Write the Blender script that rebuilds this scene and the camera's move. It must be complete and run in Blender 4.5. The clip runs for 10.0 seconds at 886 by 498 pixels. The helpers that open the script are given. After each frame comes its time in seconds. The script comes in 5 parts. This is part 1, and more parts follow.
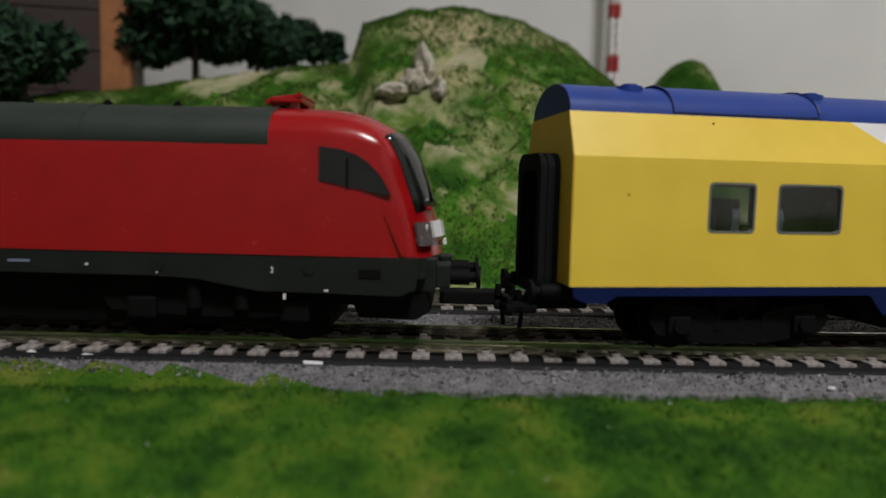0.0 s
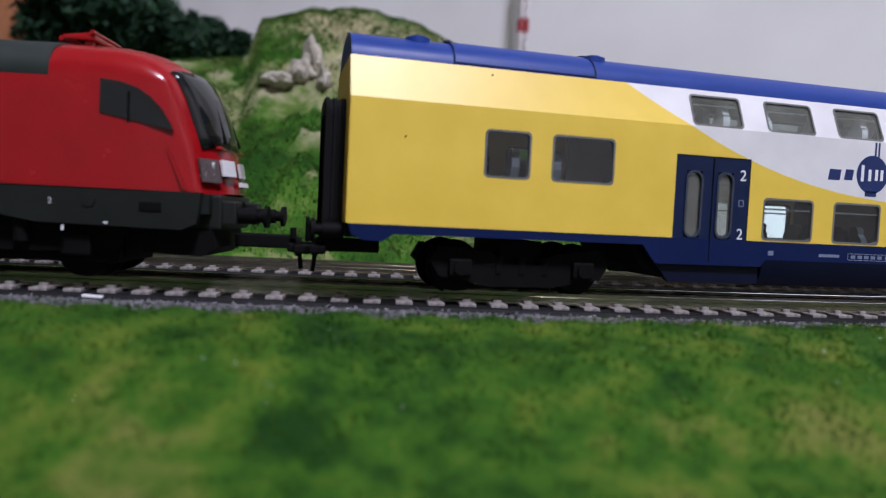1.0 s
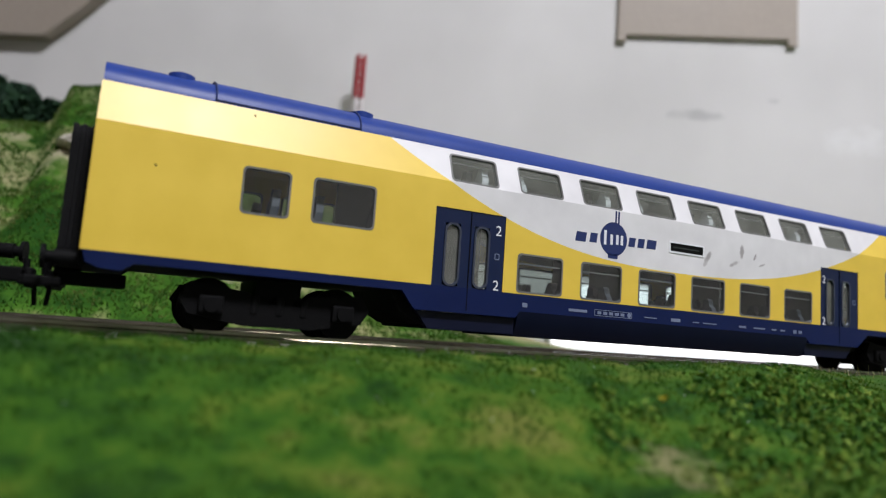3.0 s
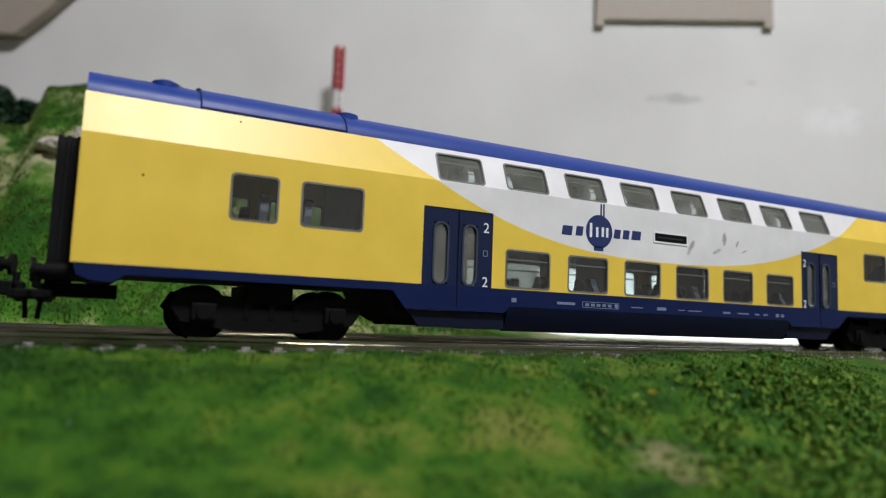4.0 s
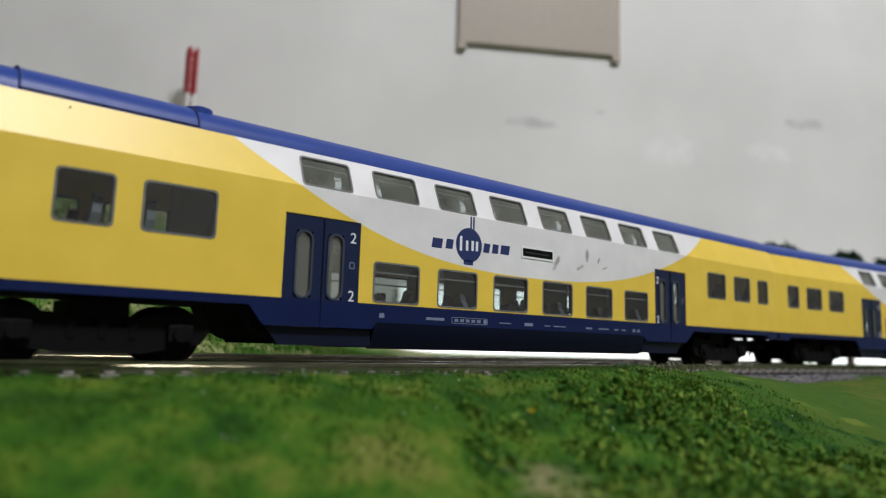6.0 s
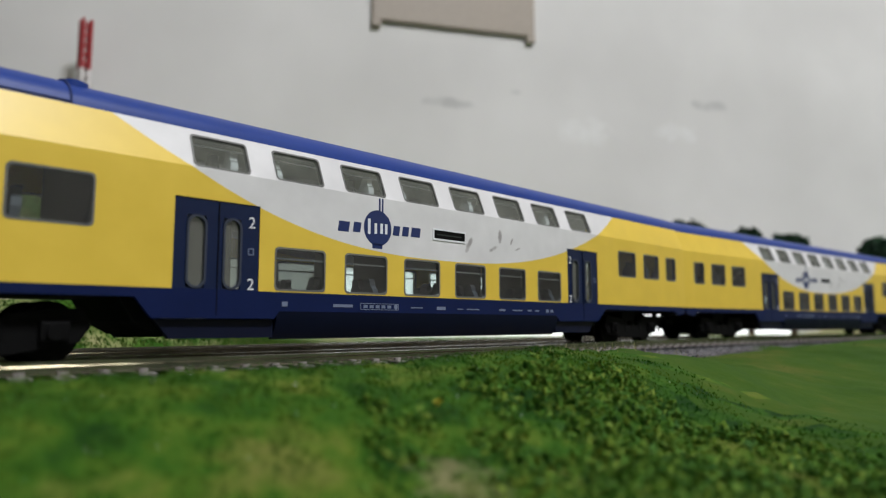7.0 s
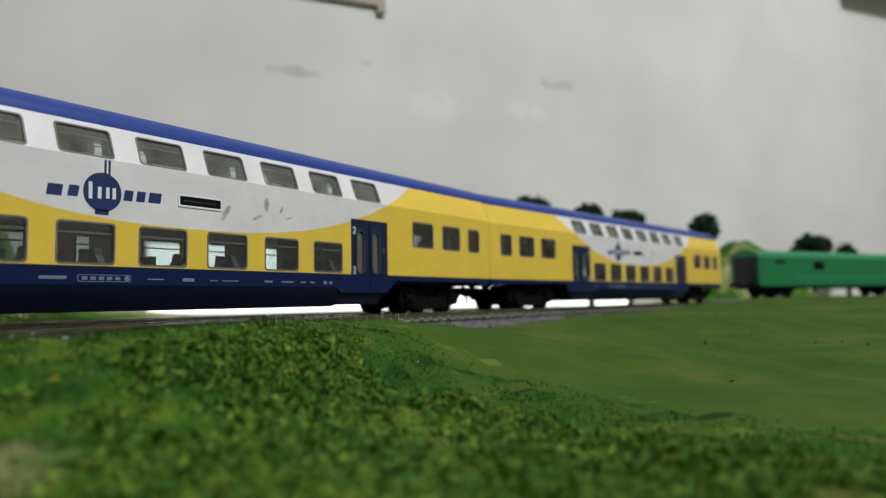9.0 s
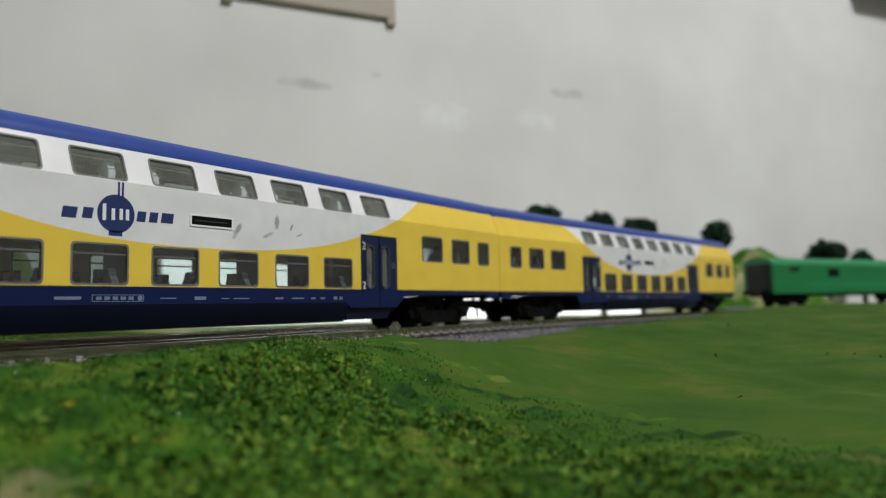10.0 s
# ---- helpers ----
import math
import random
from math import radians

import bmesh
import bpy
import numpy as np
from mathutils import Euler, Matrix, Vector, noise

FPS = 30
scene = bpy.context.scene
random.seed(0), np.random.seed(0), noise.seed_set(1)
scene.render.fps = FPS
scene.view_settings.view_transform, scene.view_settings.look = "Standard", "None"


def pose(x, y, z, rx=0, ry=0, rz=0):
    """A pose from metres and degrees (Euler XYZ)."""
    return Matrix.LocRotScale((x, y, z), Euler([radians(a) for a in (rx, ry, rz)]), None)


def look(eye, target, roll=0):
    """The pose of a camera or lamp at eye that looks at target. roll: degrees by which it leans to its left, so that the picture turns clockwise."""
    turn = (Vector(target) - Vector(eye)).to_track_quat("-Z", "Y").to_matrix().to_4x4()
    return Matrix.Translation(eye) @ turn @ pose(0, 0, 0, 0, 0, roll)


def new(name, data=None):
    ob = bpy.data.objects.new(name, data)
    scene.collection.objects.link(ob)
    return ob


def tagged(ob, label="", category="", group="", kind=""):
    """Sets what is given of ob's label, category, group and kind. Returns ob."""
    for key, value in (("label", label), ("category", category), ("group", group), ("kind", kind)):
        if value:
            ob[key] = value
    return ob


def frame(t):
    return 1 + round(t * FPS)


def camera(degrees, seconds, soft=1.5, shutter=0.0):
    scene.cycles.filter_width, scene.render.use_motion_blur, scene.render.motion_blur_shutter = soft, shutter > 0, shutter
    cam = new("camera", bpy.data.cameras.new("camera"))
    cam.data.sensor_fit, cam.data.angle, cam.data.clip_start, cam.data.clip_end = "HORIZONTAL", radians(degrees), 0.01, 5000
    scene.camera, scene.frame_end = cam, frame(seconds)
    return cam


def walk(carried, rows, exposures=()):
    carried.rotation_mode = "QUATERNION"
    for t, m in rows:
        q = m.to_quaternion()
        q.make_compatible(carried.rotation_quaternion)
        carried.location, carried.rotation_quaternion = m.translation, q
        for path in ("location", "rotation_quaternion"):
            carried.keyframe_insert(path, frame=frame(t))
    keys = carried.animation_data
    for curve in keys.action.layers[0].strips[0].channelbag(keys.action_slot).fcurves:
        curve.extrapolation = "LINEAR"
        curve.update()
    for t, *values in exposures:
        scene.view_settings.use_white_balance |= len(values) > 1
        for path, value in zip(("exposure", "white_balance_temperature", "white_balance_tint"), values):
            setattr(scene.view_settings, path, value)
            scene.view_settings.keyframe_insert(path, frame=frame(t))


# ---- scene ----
cam = camera(65.55, 10.0, soft=1.15)
PATH = [
    (0.0, (-0.04732, -0.12846, 0.03240), (0.11884, 0.85393, -0.05302), 1.30),
    (0.5, (-0.03206, -0.13177, 0.02850), (0.14497, 0.84920, -0.05126), 1.26),
    (1.0, (-0.01466, -0.14066, 0.01613), (0.22760, 0.82842, -0.03091), 2.79),
    (1.5, (-0.01110, -0.14300, 0.01421), (0.26718, 0.81713, -0.01250), 3.52),
    (2.0, (0.00408, -0.14630, 0.00312), (0.35329, 0.79040, 0.02849), 4.80),
    (2.5, (0.00414, -0.14912, 0.00297), (0.39999, 0.76537, 0.08668), 4.22),
    (3.0, (0.00485, -0.14830, 0.00288), (0.43923, 0.74441, 0.12278), 4.05),
    (4.3, (0.00141, -0.15082, 0.00590), (0.46012, 0.73215, 0.10567), 2.00),
    (4.5, (0.00075, -0.15168, 0.00408), (0.46366, 0.72739, 0.11792), 2.21),
    (5.0, (0.00254, -0.14791, 0.00489), (0.51958, 0.69831, 0.13361), 1.96),
    (5.5, (0.00409, -0.14288, 0.00453), (0.57952, 0.66378, 0.13939), 2.08),
    (7.0, (0.01290, -0.13697, 0.00643), (0.72487, 0.55669, 0.11566), -0.08),
    (7.5, (0.01873, -0.14135, 0.00643), (0.76890, 0.51379, 0.09601), -0.31),
    (8.0, (0.03325, -0.15102, 0.00508), (0.81906, 0.46153, 0.09050), -0.45),
    (8.5, (0.04243, -0.15370, 0.00590), (0.85364, 0.42730, 0.07203), -0.08),
    (9.0, (0.04137, -0.15947, 0.00452), (0.86086, 0.40878, 0.07888), -0.93),
    (9.5, (0.04031, -0.16252, 0.00540), (0.85231, 0.41540, 0.08702), -1.22),
    (10.0, (0.04061, -0.16170, 0.00700), (0.84880, 0.42107, 0.09189), -1.29),
]
EXPOSURES = [(0.0, 0.42, 6450, 11), (0.5, 0.72, 5650, 25), (1.0, 0.82, 5650, 24), (2.5, 0.86, 5950, 17), (4.5, 0.74, 6130, 12), (7.5, 0.60, 6200, 10), (10.0, 0.57, 6250, 8)]
walk(cam, [(t, look(eye, target, roll)) for t, eye, target, roll in PATH], EXPOSURES)
cam.data.dof.use_dof = True
cam.data.dof.focus_distance = 0.185
cam.data.dof.aperture_fstop = 13.0

# ---- light: one ceiling lamp in a plain room, an added glowing panel behind the train ----
LAMP_AT, LAMP_POWER = (0.16, -1.02, 1.52), 26.0
world = bpy.data.worlds.new("room_world")
world.use_nodes = True
world.node_tree.nodes["Background"].inputs[0].default_value = (0.5, 0.5, 0.5, 1)
world.node_tree.nodes["Background"].inputs[1].default_value = 0.05
scene.world = world
lamp_data = bpy.data.lights.new("ceiling_lamp", "AREA")
lamp_data.shape, lamp_data.size, lamp_data.energy, lamp_data.color = "DISK", 0.34, LAMP_POWER, (1.0, 0.985, 0.965)
lamp = new("ceiling_lamp_light", lamp_data)
lamp.matrix_world = look(LAMP_AT, (LAMP_AT[0], LAMP_AT[1], 0))

# ---- builders: shapes are drawn in centimetres ----
CM = 0.01


def mesh_from(bm, name, smooth=False):
    bmesh.ops.scale(bm, vec=(CM, CM, CM), verts=bm.verts)
    bmesh.ops.recalc_face_normals(bm, faces=bm.faces)
    me = bpy.data.meshes.new(name)
    bm.to_mesh(me)
    bm.free()
    if smooth:
        me.polygons.foreach_set("use_smooth", [True] * len(me.polygons))
        me.set_sharp_from_angle(angle=radians(35))
    return me


def part(name, bm, material, parent=None, label="", smooth=False, shadow=True):
    me = bm if isinstance(bm, bpy.types.Mesh) else mesh_from(bm, name, smooth)
    if not me.materials:
        me.materials.append(material)
    ob = new(name, me)
    ob.parent = parent
    if label:
        ob["label"] = label
    if not shadow:
        ob.visible_shadow = False
    return ob


def thing(name, label, category, group="", kind="", at=(0, 0, 0), turn=0.0):
    ob = new(name)
    ob.empty_display_size = 0.01
    ob.matrix_basis = pose(at[0] * CM, at[1] * CM, at[2] * CM, 0, 0, turn)
    return tagged(ob, label, category, group, kind)


def box(bm, x0, x1, y0, y1, z0, z1, bevel=0.0):
    made = bmesh.ops.create_cube(bm, size=1.0, matrix=Matrix.LocRotScale(((x0 + x1) / 2, (y0 + y1) / 2, (z0 + z1) / 2), None, (x1 - x0, y1 - y0, z1 - z0)))
    if bevel:
        edges = list({e for v in made["verts"] for e in v.link_edges})
        bmesh.ops.bevel(bm, geom=edges, offset=bevel, segments=2, profile=0.6, affect="EDGES")
    return bm


def tube(bm, a, b, r, seg=16, r2=None):
    a, b = Vector(a), Vector(b)
    way = b - a
    m = Matrix.Translation((a + b) / 2) @ way.to_track_quat("Z", "Y").to_matrix().to_4x4()
    bmesh.ops.create_cone(bm, cap_ends=True, segments=seg, radius1=r, radius2=r if r2 is None else r2, depth=way.length, matrix=m)
    return bm


def prism(bm, outline, y0, y1):
    """A side view (x, z) drawn out from y0 to y1."""
    near = [bm.verts.new((x, y0, z)) for x, z in outline]
    far = [bm.verts.new((x, y1, z)) for x, z in outline]
    bm.faces.new(near)
    bm.faces.new(far[::-1])
    for i in range(len(outline)):
        j = (i + 1) % len(outline)
        bm.faces.new((near[i], near[j], far[j], far[i]))
    return bm


def panel(bm, place, us, vs, holes, back):
    """A sheet with oblong holes; place(u, v) gives its face, back is the way to its inside."""
    cu = sorted({*us, *[h[0] for h in holes], *[h[1] for h in holes]})
    cv = sorted({*vs, *[h[2] for h in holes], *[h[3] for h in holes]})
    back = Vector(back)
    grid = {}

    def vert(i, j, k):
        if (i, j, k) not in grid:
            grid[i, j, k] = bm.verts.new(Vector(place(cu[i], cv[j])) + back * k)
        return grid[i, j, k]

    def solid(i, j):
        if not (0 <= i < len(cu) - 1 and 0 <= j < len(cv) - 1):
            return False
        u, v = (cu[i] + cu[i + 1]) / 2, (cv[j] + cv[j + 1]) / 2
        return not any(h[0] < u < h[1] and h[2] < v < h[3] for h in holes)

    for i in range(len(cu) - 1):
        for j in range(len(cv) - 1):
            if not solid(i, j):
                continue
            for k in (0, 1):
                bm.faces.new([vert(i + a, j + b, k) for a, b in ((0, 0), (1, 0), (1, 1), (0, 1))])
            for (di, dj), (p, q) in (((-1, 0), ((0, 0), (0, 1))), ((1, 0), ((1, 0), (1, 1))), ((0, -1), ((0, 0), (1, 0))), ((0, 1), ((0, 1), (1, 1)))):
                if not solid(i + di, j + dj):
                    bm.faces.new([vert(i + p[0], j + p[1], 0), vert(i + q[0], j + q[1], 0), vert(i + q[0], j + q[1], 1), vert(i + p[0], j + p[1], 1)])
    return bm


def rounded(u0, u1, v0, v1, r, n=5):
    pts = []
    for cu, cv, a0 in ((u1 - r, v0 + r, -90), (u1 - r, v1 - r, 0), (u0 + r, v1 - r, 90), (u0 + r, v0 + r, 180)):
        for k in range(n + 1):
            a = radians(a0 + 90 * k / n)
            pts.append((cu + r * math.cos(a), cv + r * math.sin(a)))
    return pts


def ring(bm, place, out, inn, front, back):
    """A frame between two outlines with as many points."""
    n = len(out)
    rows = [[bm.verts.new(Vector(place(*p)) + Vector(w)) for p in line] for line, w in ((out, back), (out, front), (inn, front), (inn, back))]
    for a in range(4):
        b = (a + 1) % 4
        for i in range(n):
            j = (i + 1) % n
            bm.faces.new((rows[a][i], rows[a][j], rows[b][j], rows[b][i]))
    return bm


def plate(bm, place, outline, front, back):
    a = [bm.verts.new(Vector(place(*p)) + Vector(front)) for p in outline]
    b = [bm.verts.new(Vector(place(*p)) + Vector(back)) for p in outline]
    bm.faces.new(a)
    bm.faces.new(b[::-1])
    for i in range(len(a)):
        j = (i + 1) % len(a)
        bm.faces.new((a[i], b[i], b[j], a[j]))
    return bm


def scatter(name, centres, shapes, faces, materials, parent=None):
    """Many small pieces in one mesh: centres (n, 3) in cm, shapes (n, k, 3) offsets, faces of one piece."""
    n, k = shapes.shape[:2]
    verts = ((centres[:, None, :] + shapes) * CM).reshape(-1, 3)
    f = (np.arange(n)[:, None, None] * k + np.array(faces)[None]).reshape(-1, len(faces[0]))
    me = bpy.data.meshes.new(name)
    me.from_pydata(verts.tolist(), [], f.tolist())
    me.materials.append(materials)
    ob = new(name, me)
    ob.parent = parent
    return ob


# ---- materials ----
def nodes_of(name):
    m = bpy.data.materials.new(name)
    m.use_nodes = True
    t = m.node_tree
    return m, t, t.nodes["Principled BSDF"]


def noise_of(t, coord, scale, detail=4.0):
    n = t.nodes.new("ShaderNodeTexNoise")
    n.inputs["Scale"].default_value = scale
    n.inputs["Detail"].default_value = detail
    t.links.new(coord, n.inputs["Vector"])
    return n.outputs["Fac"]


def ramp_of(t, fac, stops):
    r = t.nodes.new("ShaderNodeValToRGB")
    while len(r.color_ramp.elements) < len(stops):
        r.color_ramp.elements.new(0.5)
    for e, (at, c) in zip(r.color_ramp.elements, stops):
        e.position, e.color = at, (*c, 1)
    t.links.new(fac, r.inputs["Fac"])
    return r.outputs["Color"]


def mix_of(t, fac, a, b, how="MIX"):
    n = t.nodes.new("ShaderNodeMix")
    n.data_type, n.blend_type = "RGBA", how
    for value, sock in ((fac, n.inputs[0]), (a, n.inputs[6]), (b, n.inputs[7])):
        if isinstance(value, (int, float)):
            sock.default_value = value
        elif isinstance(value, tuple):
            sock.default_value = (*value, 1)
        else:
            t.links.new(value, sock)
    return n.outputs[2]


def math_of(t, how, a, b=None):
    n = t.nodes.new("ShaderNodeMath")
    n.operation = how
    for value, sock in ((a, n.inputs[0]), (b, n.inputs[1])):
        if value is None:
            continue
        if isinstance(value, (int, float)):
            sock.default_value = value
        else:
            t.links.new(value, sock)
    return n.outputs[0]


def bump_of(t, height, bsdf, strength, distance):
    b = t.nodes.new("ShaderNodeBump")
    b.inputs["Strength"].default_value, b.inputs["Distance"].default_value = strength, distance
    t.links.new(height, b.inputs["Height"])
    t.links.new(b.outputs["Normal"], bsdf.inputs["Normal"])


def plain(name, colour, rough=0.5, metal=0.0, vary=0.15, fine=2500.0, coarse=120.0, relief=0.15, depth=0.0001, gloss=0.5):
    m, t, p = nodes_of(name)
    c = t.nodes.new("ShaderNodeTexCoord").outputs["Object"]
    a, b = noise_of(t, c, fine), noise_of(t, c, coarse)
    lo = tuple(v * (1 - vary) for v in colour)
    hi = tuple(min(1.0, v * (1 + vary)) for v in colour)
    both = math_of(t, "ADD", math_of(t, "MULTIPLY", a, 0.5), math_of(t, "MULTIPLY", b, 0.5))
    t.links.new(ramp_of(t, both, [(0.35, lo), (0.65, hi)]), p.inputs["Base Color"])
    t.links.new(math_of(t, "ADD", math_of(t, "MULTIPLY", b, 0.2), rough - 0.1), p.inputs["Roughness"])
    p.inputs["Metallic"].default_value = metal
    p.inputs["Specular IOR Level"].default_value = gloss
    if relief:
        bump_of(t, a, p, relief, depth)
    return m


YELLOW, WHITE, BLUE = (0.64, 0.43, 0.03), (0.62, 0.61, 0.62), (0.003, 0.009, 0.055)


def livery():
    """Yellow paint with a white sweep that dips along the middle of the side."""
    m, t, p = nodes_of("yellow_white_paint")
    c = t.nodes.new("ShaderNodeTexCoord").outputs["Object"]
    s = t.nodes.new("ShaderNodeSeparateXYZ")
    t.links.new(c, s.inputs[0])
    x, z = math_of(t, "MULTIPLY", s.outputs["X"], 100.0), math_of(t, "MULTIPLY", s.outputs["Z"], 100.0)
    d = math_of(t, "SUBTRACT", x, 15.3)
    curve = math_of(t, "POWER", math_of(t, "ABSOLUTE", d), 2.5)
    k = math_of(t, "SUBTRACT", 0.0098, math_of(t, "MULTIPLY", math_of(t, "GREATER_THAN", d, 0.0), 0.0023))
    edge = math_of(t, "ADD", math_of(t, "MULTIPLY", curve, k), 2.46)
    white = math_of(t, "GREATER_THAN", z, edge)
    fine, coarse = noise_of(t, c, 1800.0), noise_of(t, c, 90.0)
    ye = ramp_of(t, coarse, [(0.3, (0.65, 0.455, 0.045)), (0.7, (0.72, 0.51, 0.058))])
    wh = ramp_of(t, coarse, [(0.3, (0.60, 0.59, 0.60)), (0.7, (0.70, 0.69, 0.70))])
    body = mix_of(t, white, ye, wh)
    # rubbed grey scuffs on the white field behind the number display
    rubbed = noise_of(t, c, 420.0, 6.0)
    for cx, cz, turn, along, across in ((16.45, 3.0, 56, 0.48, 0.16), (17.9, 3.38, 85, 0.36, 0.17), (17.6, 2.98, 25, 0.40, 0.12), (18.5, 3.28, 60, 0.22, 0.07), (18.8, 3.05, 20, 0.26, 0.06)):
        ca, sa = math.cos(math.radians(turn)), math.sin(math.radians(turn))
        dx, dz = math_of(t, "SUBTRACT", x, cx), math_of(t, "SUBTRACT", z, cz)
        u = math_of(t, "ADD", math_of(t, "MULTIPLY", dx, ca / along), math_of(t, "MULTIPLY", dz, sa / along))
        v = math_of(t, "SUBTRACT", math_of(t, "MULTIPLY", dz, ca / across), math_of(t, "MULTIPLY", dx, sa / across))
        away = math_of(t, "ADD", math_of(t, "ADD", math_of(t, "MULTIPLY", u, u), math_of(t, "MULTIPLY", v, v)), math_of(t, "MULTIPLY", rubbed, 1.2))
        body = mix_of(t, ramp_of(t, away, [(0.65, (0.8, 0.8, 0.8)), (2.0, (0, 0, 0))]), body, (0.22, 0.20, 0.20))
    t.links.new(body, p.inputs["Base Color"])
    t.links.new(math_of(t, "ADD", math_of(t, "MULTIPLY", coarse, 0.12), 0.36), p.inputs["Roughness"])
    bump_of(t, fine, p, 0.08, 0.0001)
    return m


def glass(name, haze=0.0):
    m, t, p = nodes_of(name)
    t.nodes.remove(p)
    clear, shine = t.nodes.new("ShaderNodeBsdfTransparent"), t.nodes.new("ShaderNodeBsdfGlossy")
    clear.inputs["Color"].default_value = (0.80, 0.84, 0.83, 1)
    shine.inputs["Roughness"].default_value = 0.06
    face, mix = t.nodes.new("ShaderNodeLayerWeight"), t.nodes.new("ShaderNodeMixShader")
    face.inputs["Blend"].default_value = 0.5
    t.links.new(math_of(t, "ADD", math_of(t, "MULTIPLY", math_of(t, "POWER", face.outputs["Facing"], 5.0), 0.8), 0.07), mix.inputs[0])
    t.links.new(clear.outputs[0], mix.inputs[1])
    if haze:
        # pale diffuse haze stands in for light inside the coach
        lift, part_lift = t.nodes.new("ShaderNodeBsdfDiffuse"), t.nodes.new("ShaderNodeMixShader")
        c = t.nodes.new("ShaderNodeTexCoord").outputs["Object"]
        lift.inputs["Color"].default_value = (0.60, 0.60, 0.52, 1)
        t.links.new(math_of(t, "MULTIPLY", noise_of(t, c, 110.0, 5.0), haze * 2), part_lift.inputs[0])
        t.links.new(clear.outputs[0], part_lift.inputs[1])
        t.links.new(lift.outputs[0], part_lift.inputs[2])
        t.links.new(part_lift.outputs[0], mix.inputs[1])
    t.links.new(shine.outputs[0], mix.inputs[2])
    t.links.new(mix.outputs[0], t.nodes["Material Output"].inputs["Surface"])
    return m


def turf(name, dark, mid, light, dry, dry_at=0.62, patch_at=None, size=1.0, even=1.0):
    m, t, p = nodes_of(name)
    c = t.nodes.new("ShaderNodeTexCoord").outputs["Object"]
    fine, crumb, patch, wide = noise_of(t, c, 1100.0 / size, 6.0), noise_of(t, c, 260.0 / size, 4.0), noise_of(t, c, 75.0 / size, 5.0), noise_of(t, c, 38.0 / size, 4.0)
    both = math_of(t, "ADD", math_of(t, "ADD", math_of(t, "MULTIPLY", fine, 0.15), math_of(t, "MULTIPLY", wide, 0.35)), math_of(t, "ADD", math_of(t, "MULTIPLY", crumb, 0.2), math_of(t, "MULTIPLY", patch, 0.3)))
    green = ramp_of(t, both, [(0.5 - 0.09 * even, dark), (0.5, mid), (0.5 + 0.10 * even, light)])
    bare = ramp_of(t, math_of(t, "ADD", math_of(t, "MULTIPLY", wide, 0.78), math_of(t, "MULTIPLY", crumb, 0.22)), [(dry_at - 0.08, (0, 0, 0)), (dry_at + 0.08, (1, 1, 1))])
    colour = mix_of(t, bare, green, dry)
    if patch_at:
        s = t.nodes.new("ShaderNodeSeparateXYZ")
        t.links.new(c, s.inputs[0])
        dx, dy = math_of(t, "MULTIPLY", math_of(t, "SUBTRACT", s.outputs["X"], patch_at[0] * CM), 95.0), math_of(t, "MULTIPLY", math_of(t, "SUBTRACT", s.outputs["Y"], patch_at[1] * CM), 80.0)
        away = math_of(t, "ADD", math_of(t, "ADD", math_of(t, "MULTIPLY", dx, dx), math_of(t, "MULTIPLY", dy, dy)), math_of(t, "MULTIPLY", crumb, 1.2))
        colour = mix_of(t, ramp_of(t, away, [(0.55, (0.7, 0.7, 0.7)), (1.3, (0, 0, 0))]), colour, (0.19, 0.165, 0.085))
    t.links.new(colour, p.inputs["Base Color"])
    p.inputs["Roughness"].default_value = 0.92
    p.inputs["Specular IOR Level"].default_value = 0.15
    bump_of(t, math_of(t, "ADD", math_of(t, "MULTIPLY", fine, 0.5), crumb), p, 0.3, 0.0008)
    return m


def blades(name, dark, mid, light, thin=0.45, patchy=0.5, patch=60.0):
    m, t, p = nodes_of(name)
    geo = t.nodes.new("ShaderNodeNewGeometry")
    c = t.nodes.new("ShaderNodeTexCoord").outputs["Object"]
    both = math_of(t, "ADD", math_of(t, "MULTIPLY", geo.outputs["Random Per Island"], 1 - patchy), math_of(t, "MULTIPLY", noise_of(t, c, patch, 5.0), patchy))
    spread = 0.5 * (1 - patchy) + 0.14 * patchy
    colour = ramp_of(t, both, [(0.5 - spread * 0.85, dark), (0.5, mid), (0.5 + spread * 0.85, light)])
    t.links.new(colour, p.inputs["Base Color"])
    p.inputs["Roughness"].default_value = 0.75
    p.inputs["Specular IOR Level"].default_value = 0.25
    if thin:
        # thin fibres let part of the light through
        through_light, both_sides = t.nodes.new("ShaderNodeBsdfTranslucent"), t.nodes.new("ShaderNodeMixShader")
        t.links.new(colour, through_light.inputs["Color"])
        both_sides.inputs[0].default_value = thin
        t.links.new(p.outputs[0], both_sides.inputs[1])
        t.links.new(through_light.outputs[0], both_sides.inputs[2])
        t.links.new(both_sides.outputs[0], t.nodes["Material Output"].inputs["Surface"])
    return m


M_LIVERY, M_GLASS, M_LIGHTHAZE = livery(), glass("clear_plastic_pane"), glass("light_haze_pane", 0.08)
M_BLUE = plain("blue_paint", BLUE, 0.42, vary=0.12, relief=0.06, gloss=0.2)
M_NAVY = plain("dark_navy_skirt", (0.0018, 0.0035, 0.017), 0.5, vary=0.15, relief=0.06, gloss=0.2)
M_ROOF = plain("blue_roof_paint", (0.013, 0.040, 0.22), 0.45, vary=0.10, relief=0.08, gloss=0.28)
M_DOOR = plain("dark_blue_door_paint", (0.003, 0.010, 0.044), 0.38, vary=0.12, relief=0.05, gloss=0.3)
M_BLACK = plain("black_plastic", (0.0028, 0.0028, 0.003), 0.7, vary=0.3, relief=0.3, gloss=0.10)
